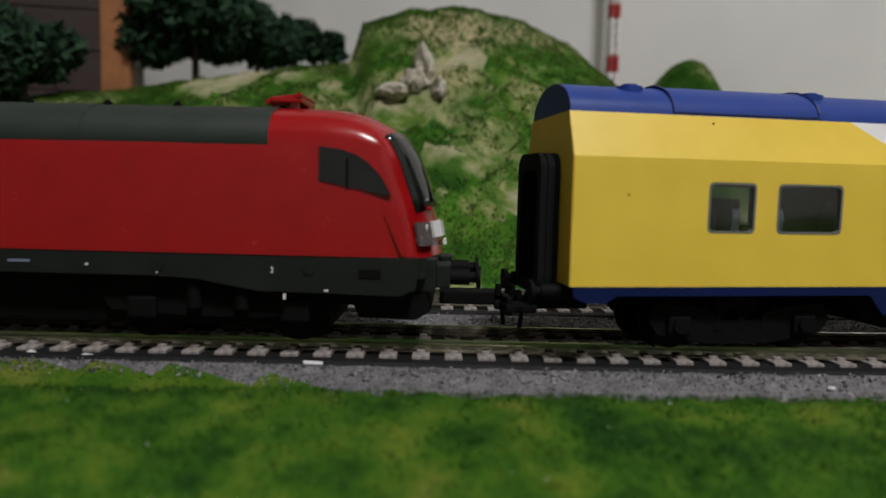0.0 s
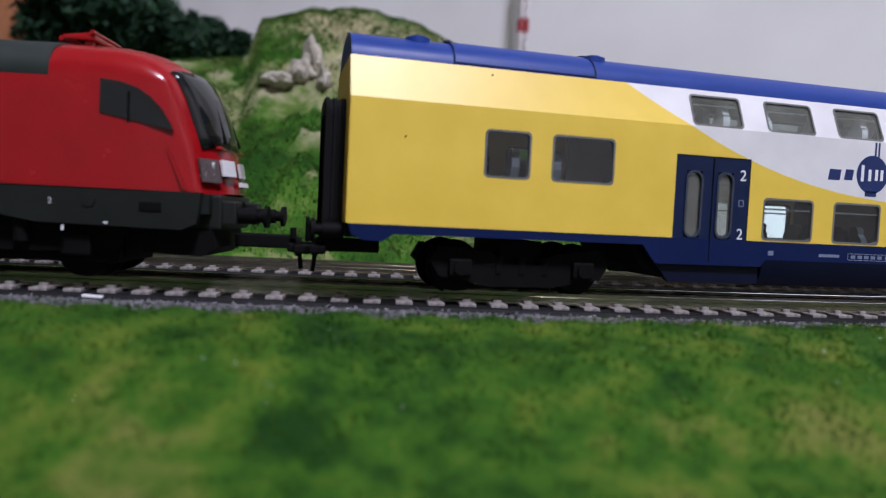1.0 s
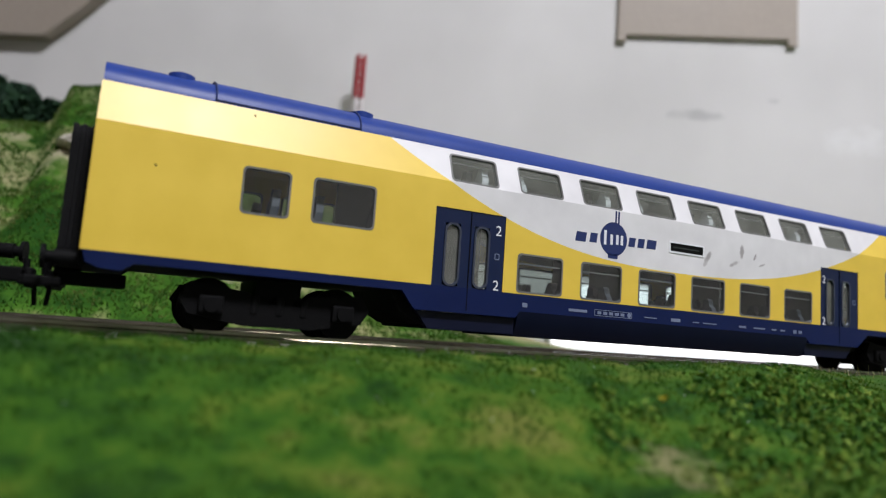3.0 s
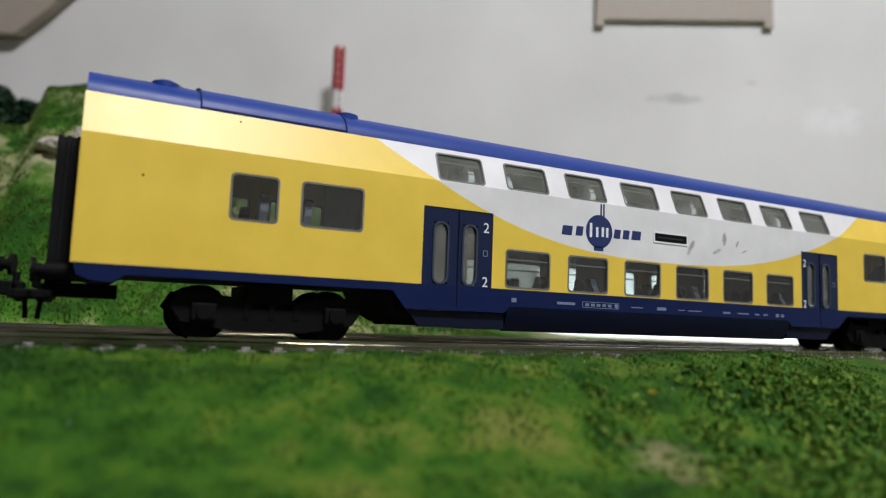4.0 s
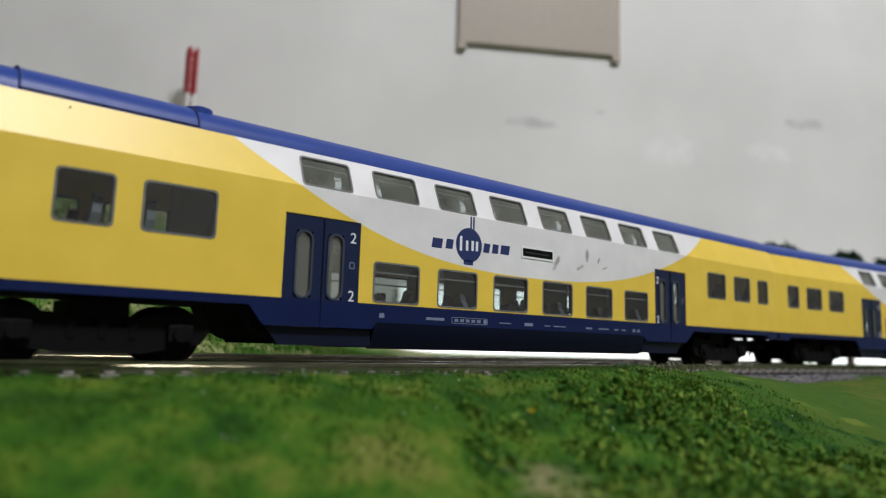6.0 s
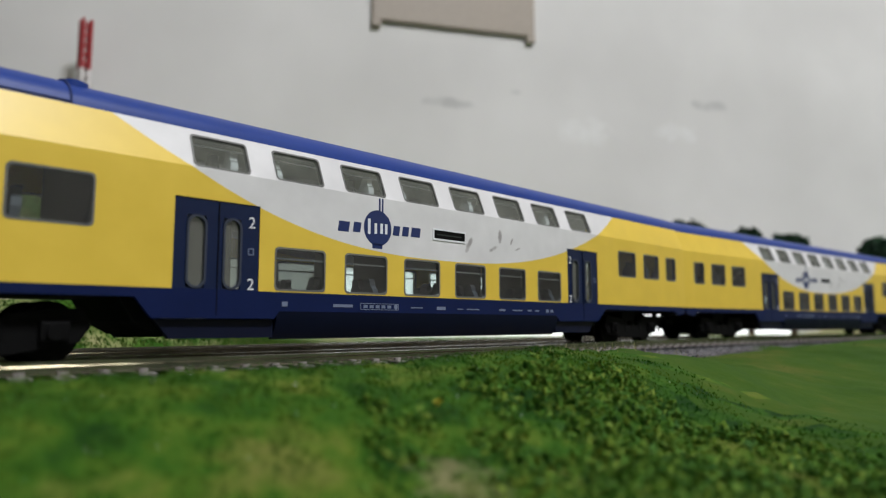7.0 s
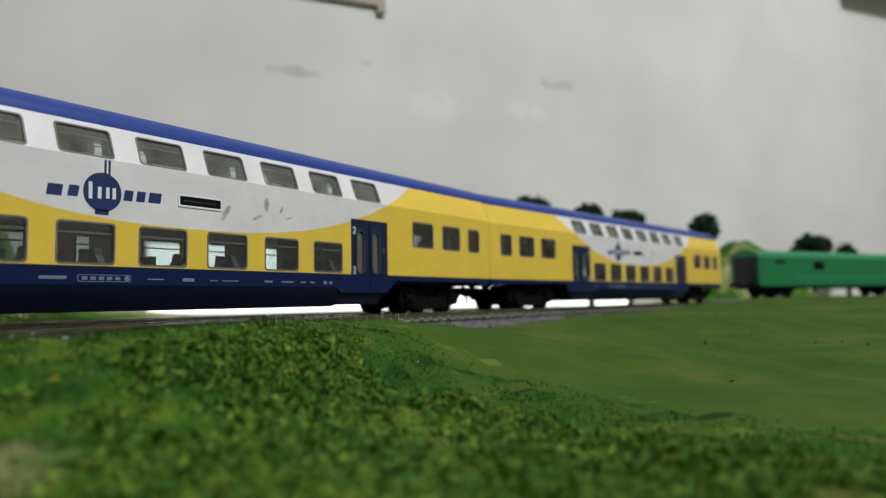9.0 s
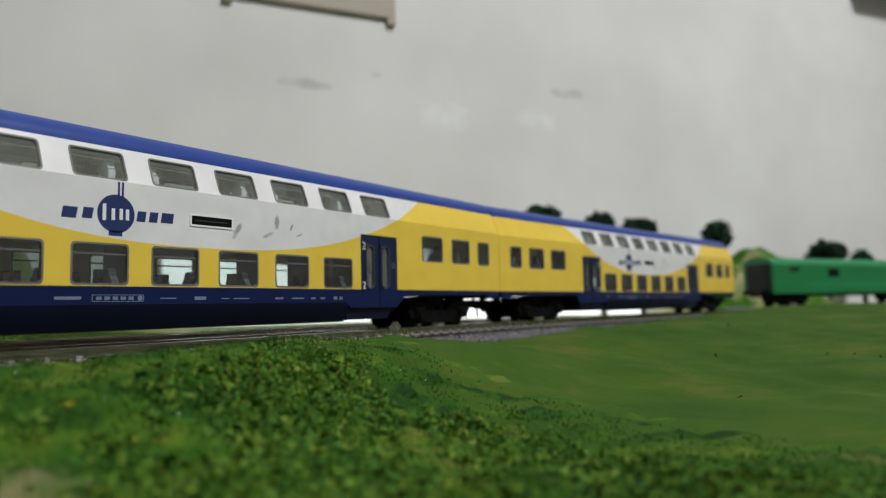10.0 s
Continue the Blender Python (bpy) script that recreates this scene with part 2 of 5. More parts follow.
M_RUBBER = plain("black_rubber", (0.005, 0.005, 0.0055), 0.85, vary=0.2, gloss=0.15)
M_FRAME = plain("grey_window_frame", (0.14, 0.14, 0.135), 0.35, 0.1, vary=0.25, relief=0.05)
M_DOORFRAME = plain("dark_door_window_frame", (0.030, 0.038, 0.060), 0.35, vary=0.2, relief=0.05)
M_MARK = plain("white_print", (0.72, 0.73, 0.76), 0.5, vary=0.05, relief=0.0)
M_MARKDIM = plain("grey_print", (0.15, 0.18, 0.27), 0.5, vary=0.1, relief=0.0)
M_LOGO = plain("blue_print", (0.008, 0.021, 0.105), 0.4, vary=0.08, relief=0.0)
M_SEAT = plain("dark_grey_seat_plastic", (0.05, 0.06, 0.075), 0.6, vary=0.2)
# upper seats: the light they catch is put into a paler colour
M_SEATUP = plain("lit_grey_seat_plastic", (0.66, 0.67, 0.68), 0.45, vary=0.1)
M_SCREEN = plain("grey_green_partition_plastic", (0.14, 0.145, 0.13), 0.6, vary=0.1)
M_INSIDE = plain("grey_interior_plastic", (0.62, 0.62, 0.58), 0.6, vary=0.05)
M_RED = plain("red_locomotive_paint", (0.27, 0.004, 0.006), 0.24, vary=0.10, relief=0.06)
M_GREY = plain("dark_grey_roof_paint", (0.020, 0.027, 0.024), 0.55, vary=0.15, gloss=0.3)
M_SKIRT = plain("dark_grey_frame_paint", (0.009, 0.011, 0.010), 0.5, vary=0.2, gloss=0.25)
M_TINT = plain("tinted_window", (0.010, 0.012, 0.012), 0.12, vary=0.1, relief=0.0)
M_LENS = plain("clear_headlight", (0.42, 0.42, 0.42), 0.15, vary=0.3, relief=0.4)
M_LAMPBACK = plain("smoky_lamp_housing", (0.10, 0.08, 0.08), 0.2, vary=0.4, relief=0.3)
M_STICKER = plain("white_sticker", (0.66, 0.66, 0.68), 0.5, vary=0.05, relief=0.0)
M_RAIL = plain("tarnished_nickel_rail", (0.32, 0.30, 0.24), 0.16, 0.9, vary=0.2, relief=0.0)
M_TIE = plain("grey_brown_sleeper_plastic", (0.27, 0.245, 0.23), 0.7, vary=0.5, fine=1200, coarse=160)
M_TIEDARK = plain("near_black_bed_sheet", (0.007, 0.007, 0.008), 0.7, vary=0.3, gloss=0.2)
M_GRAVEL = plain("grey_ballast", (0.13, 0.126, 0.134), 0.9, vary=0.55, fine=1600, coarse=300, relief=0.9, depth=0.0008)
M_STONE = blades("grey_ballast_grains", (0.05, 0.05, 0.054), (0.13, 0.126, 0.134), (0.26, 0.25, 0.26), 0.0)
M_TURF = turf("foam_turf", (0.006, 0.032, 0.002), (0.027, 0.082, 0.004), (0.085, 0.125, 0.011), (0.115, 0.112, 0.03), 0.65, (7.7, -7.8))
M_HILL = turf("hill_turf", (0.012, 0.055, 0.004), (0.045, 0.125, 0.009), (0.12, 0.18, 0.028), (0.34, 0.30, 0.17), 0.56, None, 2.4)
M_MEADOW = turf("meadow_turf", (0.019, 0.054, 0.003), (0.032, 0.074, 0.005), (0.058, 0.090, 0.008), (0.080, 0.088, 0.018), 0.64, None, 1.8, 1.8)
M_CRAG = turf("stony_turf", (0.035, 0.09, 0.010), (0.10, 0.15, 0.03), (0.20, 0.21, 0.10), (0.33, 0.30, 0.20), 0.53, None, 1.6)
M_BLADE = blades("flock_grass", (0.008, 0.050, 0.002), (0.026, 0.100, 0.004), (0.095, 0.140, 0.013), 0.45, 0.8)
M_HILLBLADE = blades("hill_flock_grass", (0.014, 0.064, 0.005), (0.050, 0.125, 0.010), (0.16, 0.19, 0.05), 0.45, 0.7, 34.0)
M_YELLOW = blades("yellow_flower_foam", (0.35, 0.30, 0.02), (0.55, 0.48, 0.04), (0.65, 0.58, 0.10))
M_STRAW = blades("dry_straw", (0.20, 0.20, 0.07), (0.35, 0.33, 0.14), (0.50, 0.48, 0.28))
M_FOAM = blades("ground_foam", (0.015, 0.066, 0.003), (0.050, 0.135, 0.006), (0.145, 0.205, 0.020), 0.0, 0.5)
M_LEAF = blades("dark_leaf_foam", (0.004, 0.016, 0.008), (0.010, 0.034, 0.016), (0.022, 0.058, 0.024), 0.0)
M_BARK = plain("bark", (0.06, 0.04, 0.03), 0.9, vary=0.4, relief=0.8)
M_ROCK = plain("pale_rock", (0.40, 0.37, 0.30), 0.9, vary=0.5, fine=700, coarse=90, relief=0.9, depth=0.001)
M_MASTRED = plain("red_mast_paint", (0.36, 0.03, 0.035), 0.5)
M_MASTWHITE = plain("white_mast_paint", (0.66, 0.62, 0.62), 0.5)
M_WOOD = plain("orange_brown_wood", (0.27, 0.10, 0.03), 0.6, vary=0.35, fine=500, coarse=40)
M_DARKWOOD = plain("dark_maroon_wood", (0.025, 0.012, 0.012), 0.6, vary=0.3, fine=500, coarse=40)
M_SHELF = plain("beige_laminate", (0.36, 0.31, 0.26), 0.55, vary=0.06, fine=300, coarse=8)
M_DARKBOX = plain("dark_brown_shelf", (0.02, 0.016, 0.014), 0.6)
M_GREEN = plain("green_wagon_paint", (0.003, 0.15, 0.040), 0.45, vary=0.15)
M_GREENROOF = plain("pale_green_roof_paint", (0.008, 0.19, 0.065), 0.5, vary=0.15)
M_FLOOR = plain("brown_floor", (0.16, 0.11, 0.08), 0.6, vary=0.3, fine=60, coarse=4)
M_CEIL = plain("white_ceiling_paint", (0.78, 0.77, 0.75), 0.9, vary=0.03, fine=200, coarse=3)
M_BOARD = plain("plywood", (0.35, 0.24, 0.14), 0.7, vary=0.2, fine=200, coarse=20)


def wall_paint():
    m, t, p = nodes_of("off_white_wall_paint")
    c = t.nodes.new("ShaderNodeTexCoord").outputs["Object"]
    cloud, fine = noise_of(t, c, 6.0, 3.0), noise_of(t, c, 350.0)
    base = ramp_of(t, cloud, [(0.35, (0.64, 0.63, 0.62)), (0.65, (0.73, 0.72, 0.71))])
    s = t.nodes.new("ShaderNodeSeparateXYZ")
    t.links.new(c, s.inputs[0])
    ragged = noise_of(t, c, 60.0, 6.0)
    for px, pz, w, h, tone in ((0.036, 0.222, 0.045, 0.010, 0.40), (0.33, 0.243, 0.05, 0.011, 0.42), (0.104, 0.239, 0.012, 0.005, 0.45), (0.18, 0.205, 0.06, 0.025, 0.80), (0.29, 0.21, 0.05, 0.02, 0.78)):
        dx = math_of(t, "DIVIDE", math_of(t, "SUBTRACT", s.outputs["X"], px), w)
        dz = math_of(t, "DIVIDE", math_of(t, "SUBTRACT", s.outputs["Z"], pz), h)
        away = math_of(t, "ADD", math_of(t, "ADD", math_of(t, "MULTIPLY", dx, dx), math_of(t, "MULTIPLY", dz, dz)), math_of(t, "MULTIPLY", ragged, 1.3))
        base = mix_of(t, ramp_of(t, away, [(0.6, (0.62, 0.62, 0.62)), (1.4, (0, 0, 0))]), base, (tone, tone, tone))
    t.links.new(base, p.inputs["Base Color"])
    p.inputs["Roughness"].default_value = 0.85
    bump_of(t, fine, p, 0.1, 0.0005)
    return m


M_WALL = wall_paint()
M_WALLFAR = plain("beige_room_paint", (0.42, 0.40, 0.37), 0.9, vary=0.05, fine=200, coarse=3)
# emission stands in for the bright wall foot; not a lamp of the room
m, t, p = nodes_of("lit_wall_foot")
p.inputs["Emission Color"].default_value = (1.0, 0.99, 0.97, 1)
p.inputs["Emission Strength"].default_value = 0.85
M_WALLGLOW = m
m, t, p = nodes_of("lit_lamp_glass")
p.inputs["Emission Color"].default_value = (1.0, 0.965, 0.93, 1)
p.inputs["Emission Strength"].default_value = 6.0
M_LAMP = m

# ---- the lie of the land, in centimetres ----
WALL_AT, WALL_TURN = (45.5, 33.3), -31.0
WD = (math.cos(radians(WALL_TURN)), math.sin(radians(WALL_TURN)))
WN = (WD[1], -WD[0])
_x = np.arange(-120.0, 140.0, 0.5)
_y = np.interp(_x, (-120, -30, -12, -5.5, 0, 3.8, 8, 13, 18, 23, 27, 31, 34.8, 46, 58, 63, 69, 84, 140),
               (22, 7.3, 4.25, 3.15, 2.2, 1.6, 1.05, 0.75, 0.75, 1.15, 1.5, 1.5, 1.25, 0.15, -1.0, -1.2, -2.3, -10, -40))
_k = np.exp(-0.5 * (np.arange(-8, 9) / 3.0) ** 2)
_y[8:-8] = np.convolve(_y, _k / _k.sum(), "valid")
RAIL_TOP = -0.03


def centre(x):
    return np.interp(x, _x, _y)


def wobble(x, y, size, seed=0.0):
    return (np.sin(x / size * 2.1 + seed) * np.cos(y / size * 1.7 + seed * 1.3) + 0.5 * np.sin(x / size * 4.7 - y / size * 3.9 + seed * 2) + 0.3 * np.cos(x / size * 8.3 + y / size * 7.1 + seed)) / 1.8


def bump_at(x, y, cx, cy, rx, ry, h, power=2.0):
    d = ((x - cx) / rx) ** 2 + ((y - cy) / ry) ** 2
    return h * np.exp(-(d ** (power / 2)))


def height(x, y):
    x, y = np.asarray(x, float), np.asarray(y, float)
    o = centre(x) - y
    crest = np.interp(x, (-30, 0, 6, 11, 15, 19, 24, 30), (-0.2, -0.09, -0.06, 0.0, 0.08, -0.02, -0.6, -0.8))
    far = np.interp(x, (22, 32, 62, 90), (0, 0.25, 1.0, 1.1))
    front = np.interp(o, (1.9, 2.7, 3.4), (-0.42, -0.7, -0.78))
    bank = np.interp(o, (3.4, 4.5, 6.5, 8.8, 12, 30), (0, 1, 0.75, 0, 0, 0)) * (crest + 0.78)
    fall = np.interp(o, (4.5, 6.5, 8.8, 12, 30), (0, -0.12, -0.55, -0.95, -1.2)) * (1 - 0.75 * np.clip(far, 0, 1))
    z = np.where(o > 1.9, front + bank + fall + np.clip((o - 2.2) / 1.6, 0, 1) * far, -0.42)
    z = z + np.clip((o - 3.4) / 2, 0, 1) * (0.10 * wobble(x, y, 2.6) + 0.05 * wobble(x, y, 0.9, 2.0))
    back = np.clip((-o - 9.5) / 1.5, 0, 1)
    crest_line = np.interp(x, (-60, -36, -21.4, -15, -10, -5.5, -3.3, -2.5, 0, 4.2, 7, 10, 13.2, 15, 17, 19), (6, 8, 8.9, 9.9, 10.9, 11.5, 11.8, 14.6, 15.5, 16.0, 15.6, 14.2, 11.8, 8, 3, 0))
    climb = np.interp(y, (12, 15, 18, 22, 26, 30, 34, 48), (0.0, 0.14, 0.30, 0.50, 0.74, 0.92, 1.0, 0.93))
    knolls = np.maximum(bump_at(x, y, 20.9, 34.0, np.where(x > 20.9, 3.6, 5.4), 6.0, 13.2, 2.4), bump_at(x, y, 91.0, 1.5, 9, 6, 6.9, 2.4))
    knolls = np.maximum(knolls, bump_at(x, y, 30.0, 38.5, 6.0, 5.0, 1.6, 2.0))
    hills = np.maximum(crest_line * climb, knolls)
    rough = 0.55 * wobble(x, y, 6.0, 1.0) + 0.5 * wobble(x, y, 2.6, 4.0) + 0.25 * wobble(x, y, 1.1, 7.0)
    crag = np.abs(wobble(x * 1.3, y, 3.4, 9.0)) * 0.8 * np.clip((x + 4) / 2, 0, 1) * np.clip((13 - x) / 3, 0, 1)
    return z + back * (hills + (rough - crag) * np.clip(hills / 6, 0.12, 1) * np.clip(1.35 - climb, 0.35, 1))


def rocky(x, y, z):
    """Over 0 where the hillside shows bare plaster rock instead of grass."""
    bare = -0.55 + 0.55 * wobble(x, z * 1.3 + y * 0.4, 2.3, 6.0) + 0.25 * wobble(x, z * 1.5, 0.8, 2.0)
    for cx, cz, rx, rz in ((0.2, 8.2, 1.3, 2.0), (-1.5, 6.8, 1.2, 0.8), (-10.6, 9.6, 2.3, 1.2), (-11.4, 9.2, 2.0, 0.9), (-6.6, 9.7, 1.4, 0.6), (3.2, 10.6, 1.2, 0.8), (3.6, 3.0, 3.0, 0.9), (7.2, 2.2, 2.4, 0.7), (1.0, 4.6, 2.0, 0.6), (-4.0, 8.5, 0.8, 0.5)):
        bare = bare + 1.15 * np.exp(-(((x - cx) / rx) ** 2 + ((z - cz) / rz) ** 2))
    return bare


def ballast_edge(x):
    """How far the grey ballast reaches from the track's middle."""
    return np.interp(x, (-14, -8, -5.5, -4, 0, 4, 7, 10, 13, 24, 28, 33, 37), (1.95, 2.0, 2.35, 2.85, 3.1, 3.1, 2.7, 2.1, 1.95, 2.2, 3.2, 3.0, 2.0))


def on_wall(p, q, z=0.0):
    """p along the wall, q out from it."""
    return (WALL_AT[0] + p * WD[0] + q * WN[0], WALL_AT[1] + p * WD[1] + q * WN[1], z)


def wall_slab(name, p0, p1, q0, q1, z0, z1, material, label, category):
    bm = bmesh.new()
    box(bm, p0, p1, -q1, -q0, z0, z1)
    ob = part(name, bm, material)
    ob.matrix_basis = pose(WALL_AT[0] * CM, WALL_AT[1] * CM, 0, 0, 0, WALL_TURN)
    return tagged(ob, label, category, kind="structure")


FLOOR_Z, TOP_Z = -78.0, 172.0
wall_slab("wall_north", -190, 150, -10, 0, FLOOR_Z, TOP_Z, M_WALL, "off-white painted room wall with faint grey smudges", "wall")
wall_slab("wall_south", -190, 150, 300, 310, FLOOR_Z, TOP_Z, M_WALLFAR, "plain off-white painted room wall", "wall")
wall_slab("wall_west", -200, -190, -10, 310, FLOOR_Z, TOP_Z, M_WALLFAR, "plain off-white painted room wall", "wall")
wall_slab("wall_east", 150, 160, -10, 310, FLOOR_Z, TOP_Z, M_WALLFAR, "plain off-white painted room wall", "wall")
wall_slab("ceiling", -200, 160, -10, 310, TOP_Z, TOP_Z + 8, M_CEIL, "plain white painted ceiling", "ceiling")
wall_slab("floor", -200, 160, -10, 310, FLOOR_Z - 8, FLOOR_Z, M_FLOOR, "plain brown floor", "floor")

# ceiling lamp body round the light
lx, ly, lz = (v / CM for v in LAMP_AT)
fixture = thing("ceiling_lamp", "round white ceiling lamp with a glowing disc", "lamp", at=(lx, ly, 0))
bm = bmesh.new()
tube(bm, (0, 0, lz + 2.5), (0, 0, TOP_Z), 19, 32)
part("lamp_body", bm, M_CEIL, fixture)
bm = bmesh.new()
tube(bm, (0, 0, lz + 1.0), (0, 0, lz + 2.5), 17, 32)
part("diffuser", bm, M_LAMP, fixture)

# layout table under the landscape
table = thing("layout_table", "plywood table top on square legs carrying the landscape", "table")
table.matrix_basis = pose(WALL_AT[0] * CM, WALL_AT[1] * CM, 0, 0, 0, WALL_TURN)
bm = bmesh.new()
box(bm, -120, 112, -92, -0.2, -6.5, -4.5)
part("tabletop", bm, M_BOARD, table)
for p in (-112, 102):
    for q in (-74, -8):
        bm = bmesh.new()
        box(bm, p, p + 6, q, q + 6, FLOOR_Z, -6.5)
        part("leg", bm, M_BOARD, table)

# ground sheet
P, Q = np.meshgrid(np.arange(-120, 112.1, 0.5), np.arange(0.05, 92.1, 0.5), indexing="ij")
gx, gy = WALL_AT[0] + P * WD[0] + Q * WN[0], WALL_AT[1] + P * WD[1] + Q * WN[1]
gz = height(gx, gy)
n0, n1 = P.shape
idx = np.arange(n0 * n1).reshape(n0, n1)
quads = np.stack([idx[:-1, :-1], idx[:-1, 1:], idx[1:, 1:], idx[1:, :-1]], -1).reshape(-1, 4)
me = bpy.data.meshes.new("ground")
me.from_pydata((np.stack([gx, gy, gz], -1).reshape(-1, 3) * CM).tolist(), [], quads.tolist())
me.polygons.foreach_set("use_smooth", [True] * len(me.polygons))
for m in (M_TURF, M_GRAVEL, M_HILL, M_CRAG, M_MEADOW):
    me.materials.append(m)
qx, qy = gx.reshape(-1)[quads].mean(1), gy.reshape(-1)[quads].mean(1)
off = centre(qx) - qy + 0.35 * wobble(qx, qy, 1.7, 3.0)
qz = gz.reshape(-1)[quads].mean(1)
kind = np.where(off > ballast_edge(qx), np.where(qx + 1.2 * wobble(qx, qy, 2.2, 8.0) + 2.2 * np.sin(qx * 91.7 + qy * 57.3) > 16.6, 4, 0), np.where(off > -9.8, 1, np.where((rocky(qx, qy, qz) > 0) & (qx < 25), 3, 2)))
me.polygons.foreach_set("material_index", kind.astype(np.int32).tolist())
ground = tagged(new("ground", me), "model landscape of green foam turf, grey ballast and grassy hills", "ground", kind="structure")

# ---- tracks ----
TIE_Z = RAIL_TOP - 0.25


def sweep(bm, line, outline):
    """An outline (side, up) carried along a line of (x, y)."""
    rows = []
    for i, (x, y) in enumerate(line):
        ax, ay = line[max(i - 1, 0)]
        bx, by = line[min(i + 1, len(line) - 1)]
        l = math.hypot(bx - ax, by - ay)
        nx, ny = -(by - ay) / l, (bx - ax) / l
        rows.append([bm.verts.new((x + nx * s, y + ny * s, z)) for s, z in outline])
    n = len(outline)
    for a, b in zip(rows, rows[1:]):
        for i in range(n):
            j = (i + 1) % n
            bm.faces.new((a[i], b[i], b[j], a[j]))
    bm.faces.new(rows[0])
    bm.faces.new(rows[-1][::-1])


RAIL = [(-0.05, 0), (-0.05, -0.07), (-0.02, -0.1), (-0.02, -0.2), (-0.12, -0.225), (-0.12, -0.25), (0.12, -0.25), (0.12, -0.225), (0.02, -0.2), (0.02, -0.1), (0.05, -0.07), (0.05, 0)]
bm = bmesh.new()
box(bm, -0.19, 0.19, -1.30, 1.30, TIE_Z - 0.16, TIE_Z, 0.03)
for s in (-0.825, 0.825):
    for d in (-0.17, 0.17):
        box(bm, -0.09, 0.09, s + d - 0.05, s + d + 0.05, TIE_Z - 0.02, TIE_Z + 0.07)
TIE_MESH = mesh_from(bm, "sleeper")
TIE_MESH.materials.append(M_TIE)


def track(shift, x0, x1, label):
    ob = thing("railway_track", label, "track", group="railway tracks", kind="structure")
    xs = np.arange(x0, x1, 1.0)
    line = [(float(x), float(centre(x)) + shift) for x in xs]
    for s in (-0.825, 0.825):
        bm = bmesh.new()
        sweep(bm, line, [(s + a, RAIL_TOP + b) for a, b in RAIL])
        part("rail", bm, M_RAIL, ob)
    # near-black sheet filling the gaps between the sleepers
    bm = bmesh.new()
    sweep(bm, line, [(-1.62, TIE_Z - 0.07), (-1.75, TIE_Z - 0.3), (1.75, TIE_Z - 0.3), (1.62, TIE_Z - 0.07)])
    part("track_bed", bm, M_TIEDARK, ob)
    x = x0 + 0.4
    while x < x1 - 1:
        slope = float(centre(x + 0.3) - centre(x - 0.3)) / 0.6
        tie = part("sleeper", TIE_MESH, M_TIE, ob)
        tie.matrix_basis = pose(x * CM, (float(centre(x)) + shift) * CM, 0, 0, 0, math.degrees(math.atan(slope)))
        x += 0.70 / math.hypot(1, slope)


track(0.0, -34, 112, "nickel rails on grey-brown plastic sleepers over dark bed")
track(6.2, -40, 46, "second nickel-rail track with sleepers beside the train's track")

# ---- coaches ----
LONG, WIDE = 30.8, 3.2
FOLD, EAVE, EAVE_IN = 3.97, 4.87, 0.36
LOW = [(9.84 + 2.005 * i, 9.84 + 2.005 * i + 1.40 - 0.015 * i, 1.43, 2.42) for i in range(6)]
ENDW = [(2.87, 3.90, 2.5, 3.51), (4.41, 5.89, 2.5, 3.51), (25.1, 26.45, 2.5, 3.49), (27.1, 28.4, 2.5, 3.49), (29.05, 29.95, 2.5, 3.49)]
UPP = [(7.84 + 2.01 * i, 7.84 + 2.01 * i + 1.34) for i in range(8)]
DOORS = [(7.45, 9.43), (21.62, 23.58)]


def glyph(text, size, material, parent, at, label=""):
    """Printed characters lying on a side that faces -y; at: centre in cm."""
    cu = bpy.data.curves.new("print", "FONT")
    cu.body, cu.size, cu.align_x, cu.align_y, cu.extrude = text, size * CM, "CENTER", "CENTER", 0.00004
    tmp = bpy.data.objects.new("print", cu)
    scene.collection.objects.link(tmp)
    me = bpy.data.meshes.new_from_object(tmp.evaluated_get(bpy.context.evaluated_depsgraph_get()))
    bpy.data.objects.remove(tmp)
    me.transform(pose(at[0] * CM, at[1] * CM, at[2] * CM, 90, 0, 0))
    me.materials.clear()
    return part("class_number", me, material, parent, label)


def seat_mesh(material, name, wide=1.0):
    bm = bmesh.new()
    box(bm, -0.26 * wide, 0.26 * wide, -0.24, 0.24, 0.22, 0.40, 0.07)
    plate(bm, lambda u, v: (0.22 * wide + 0.12 * (v - 0.4), u, v), [(-0.23, 0.36), (0.23, 0.36), (0.24, 0.72), (0.20, 0.86), (0.13, 0.94), (0.13, 1.06), (0.08, 1.13), (-0.08, 1.13), (-0.13, 1.06), (-0.13, 0.94), (-0.20, 0.86), (-0.24, 0.72)], (-0.09, 0, 0), (0.09, 0, 0))
    box(bm, -0.08, 0.2, -0.16, 0.16, 0.0, 0.24)
    me = mesh_from(bm, name)
    me.materials.append(material)
    return me


SEAT_LOW, SEAT_UP = seat_mesh(M_SEAT, "seat"), seat_mesh(M_SEATUP, "seat", 1.7)


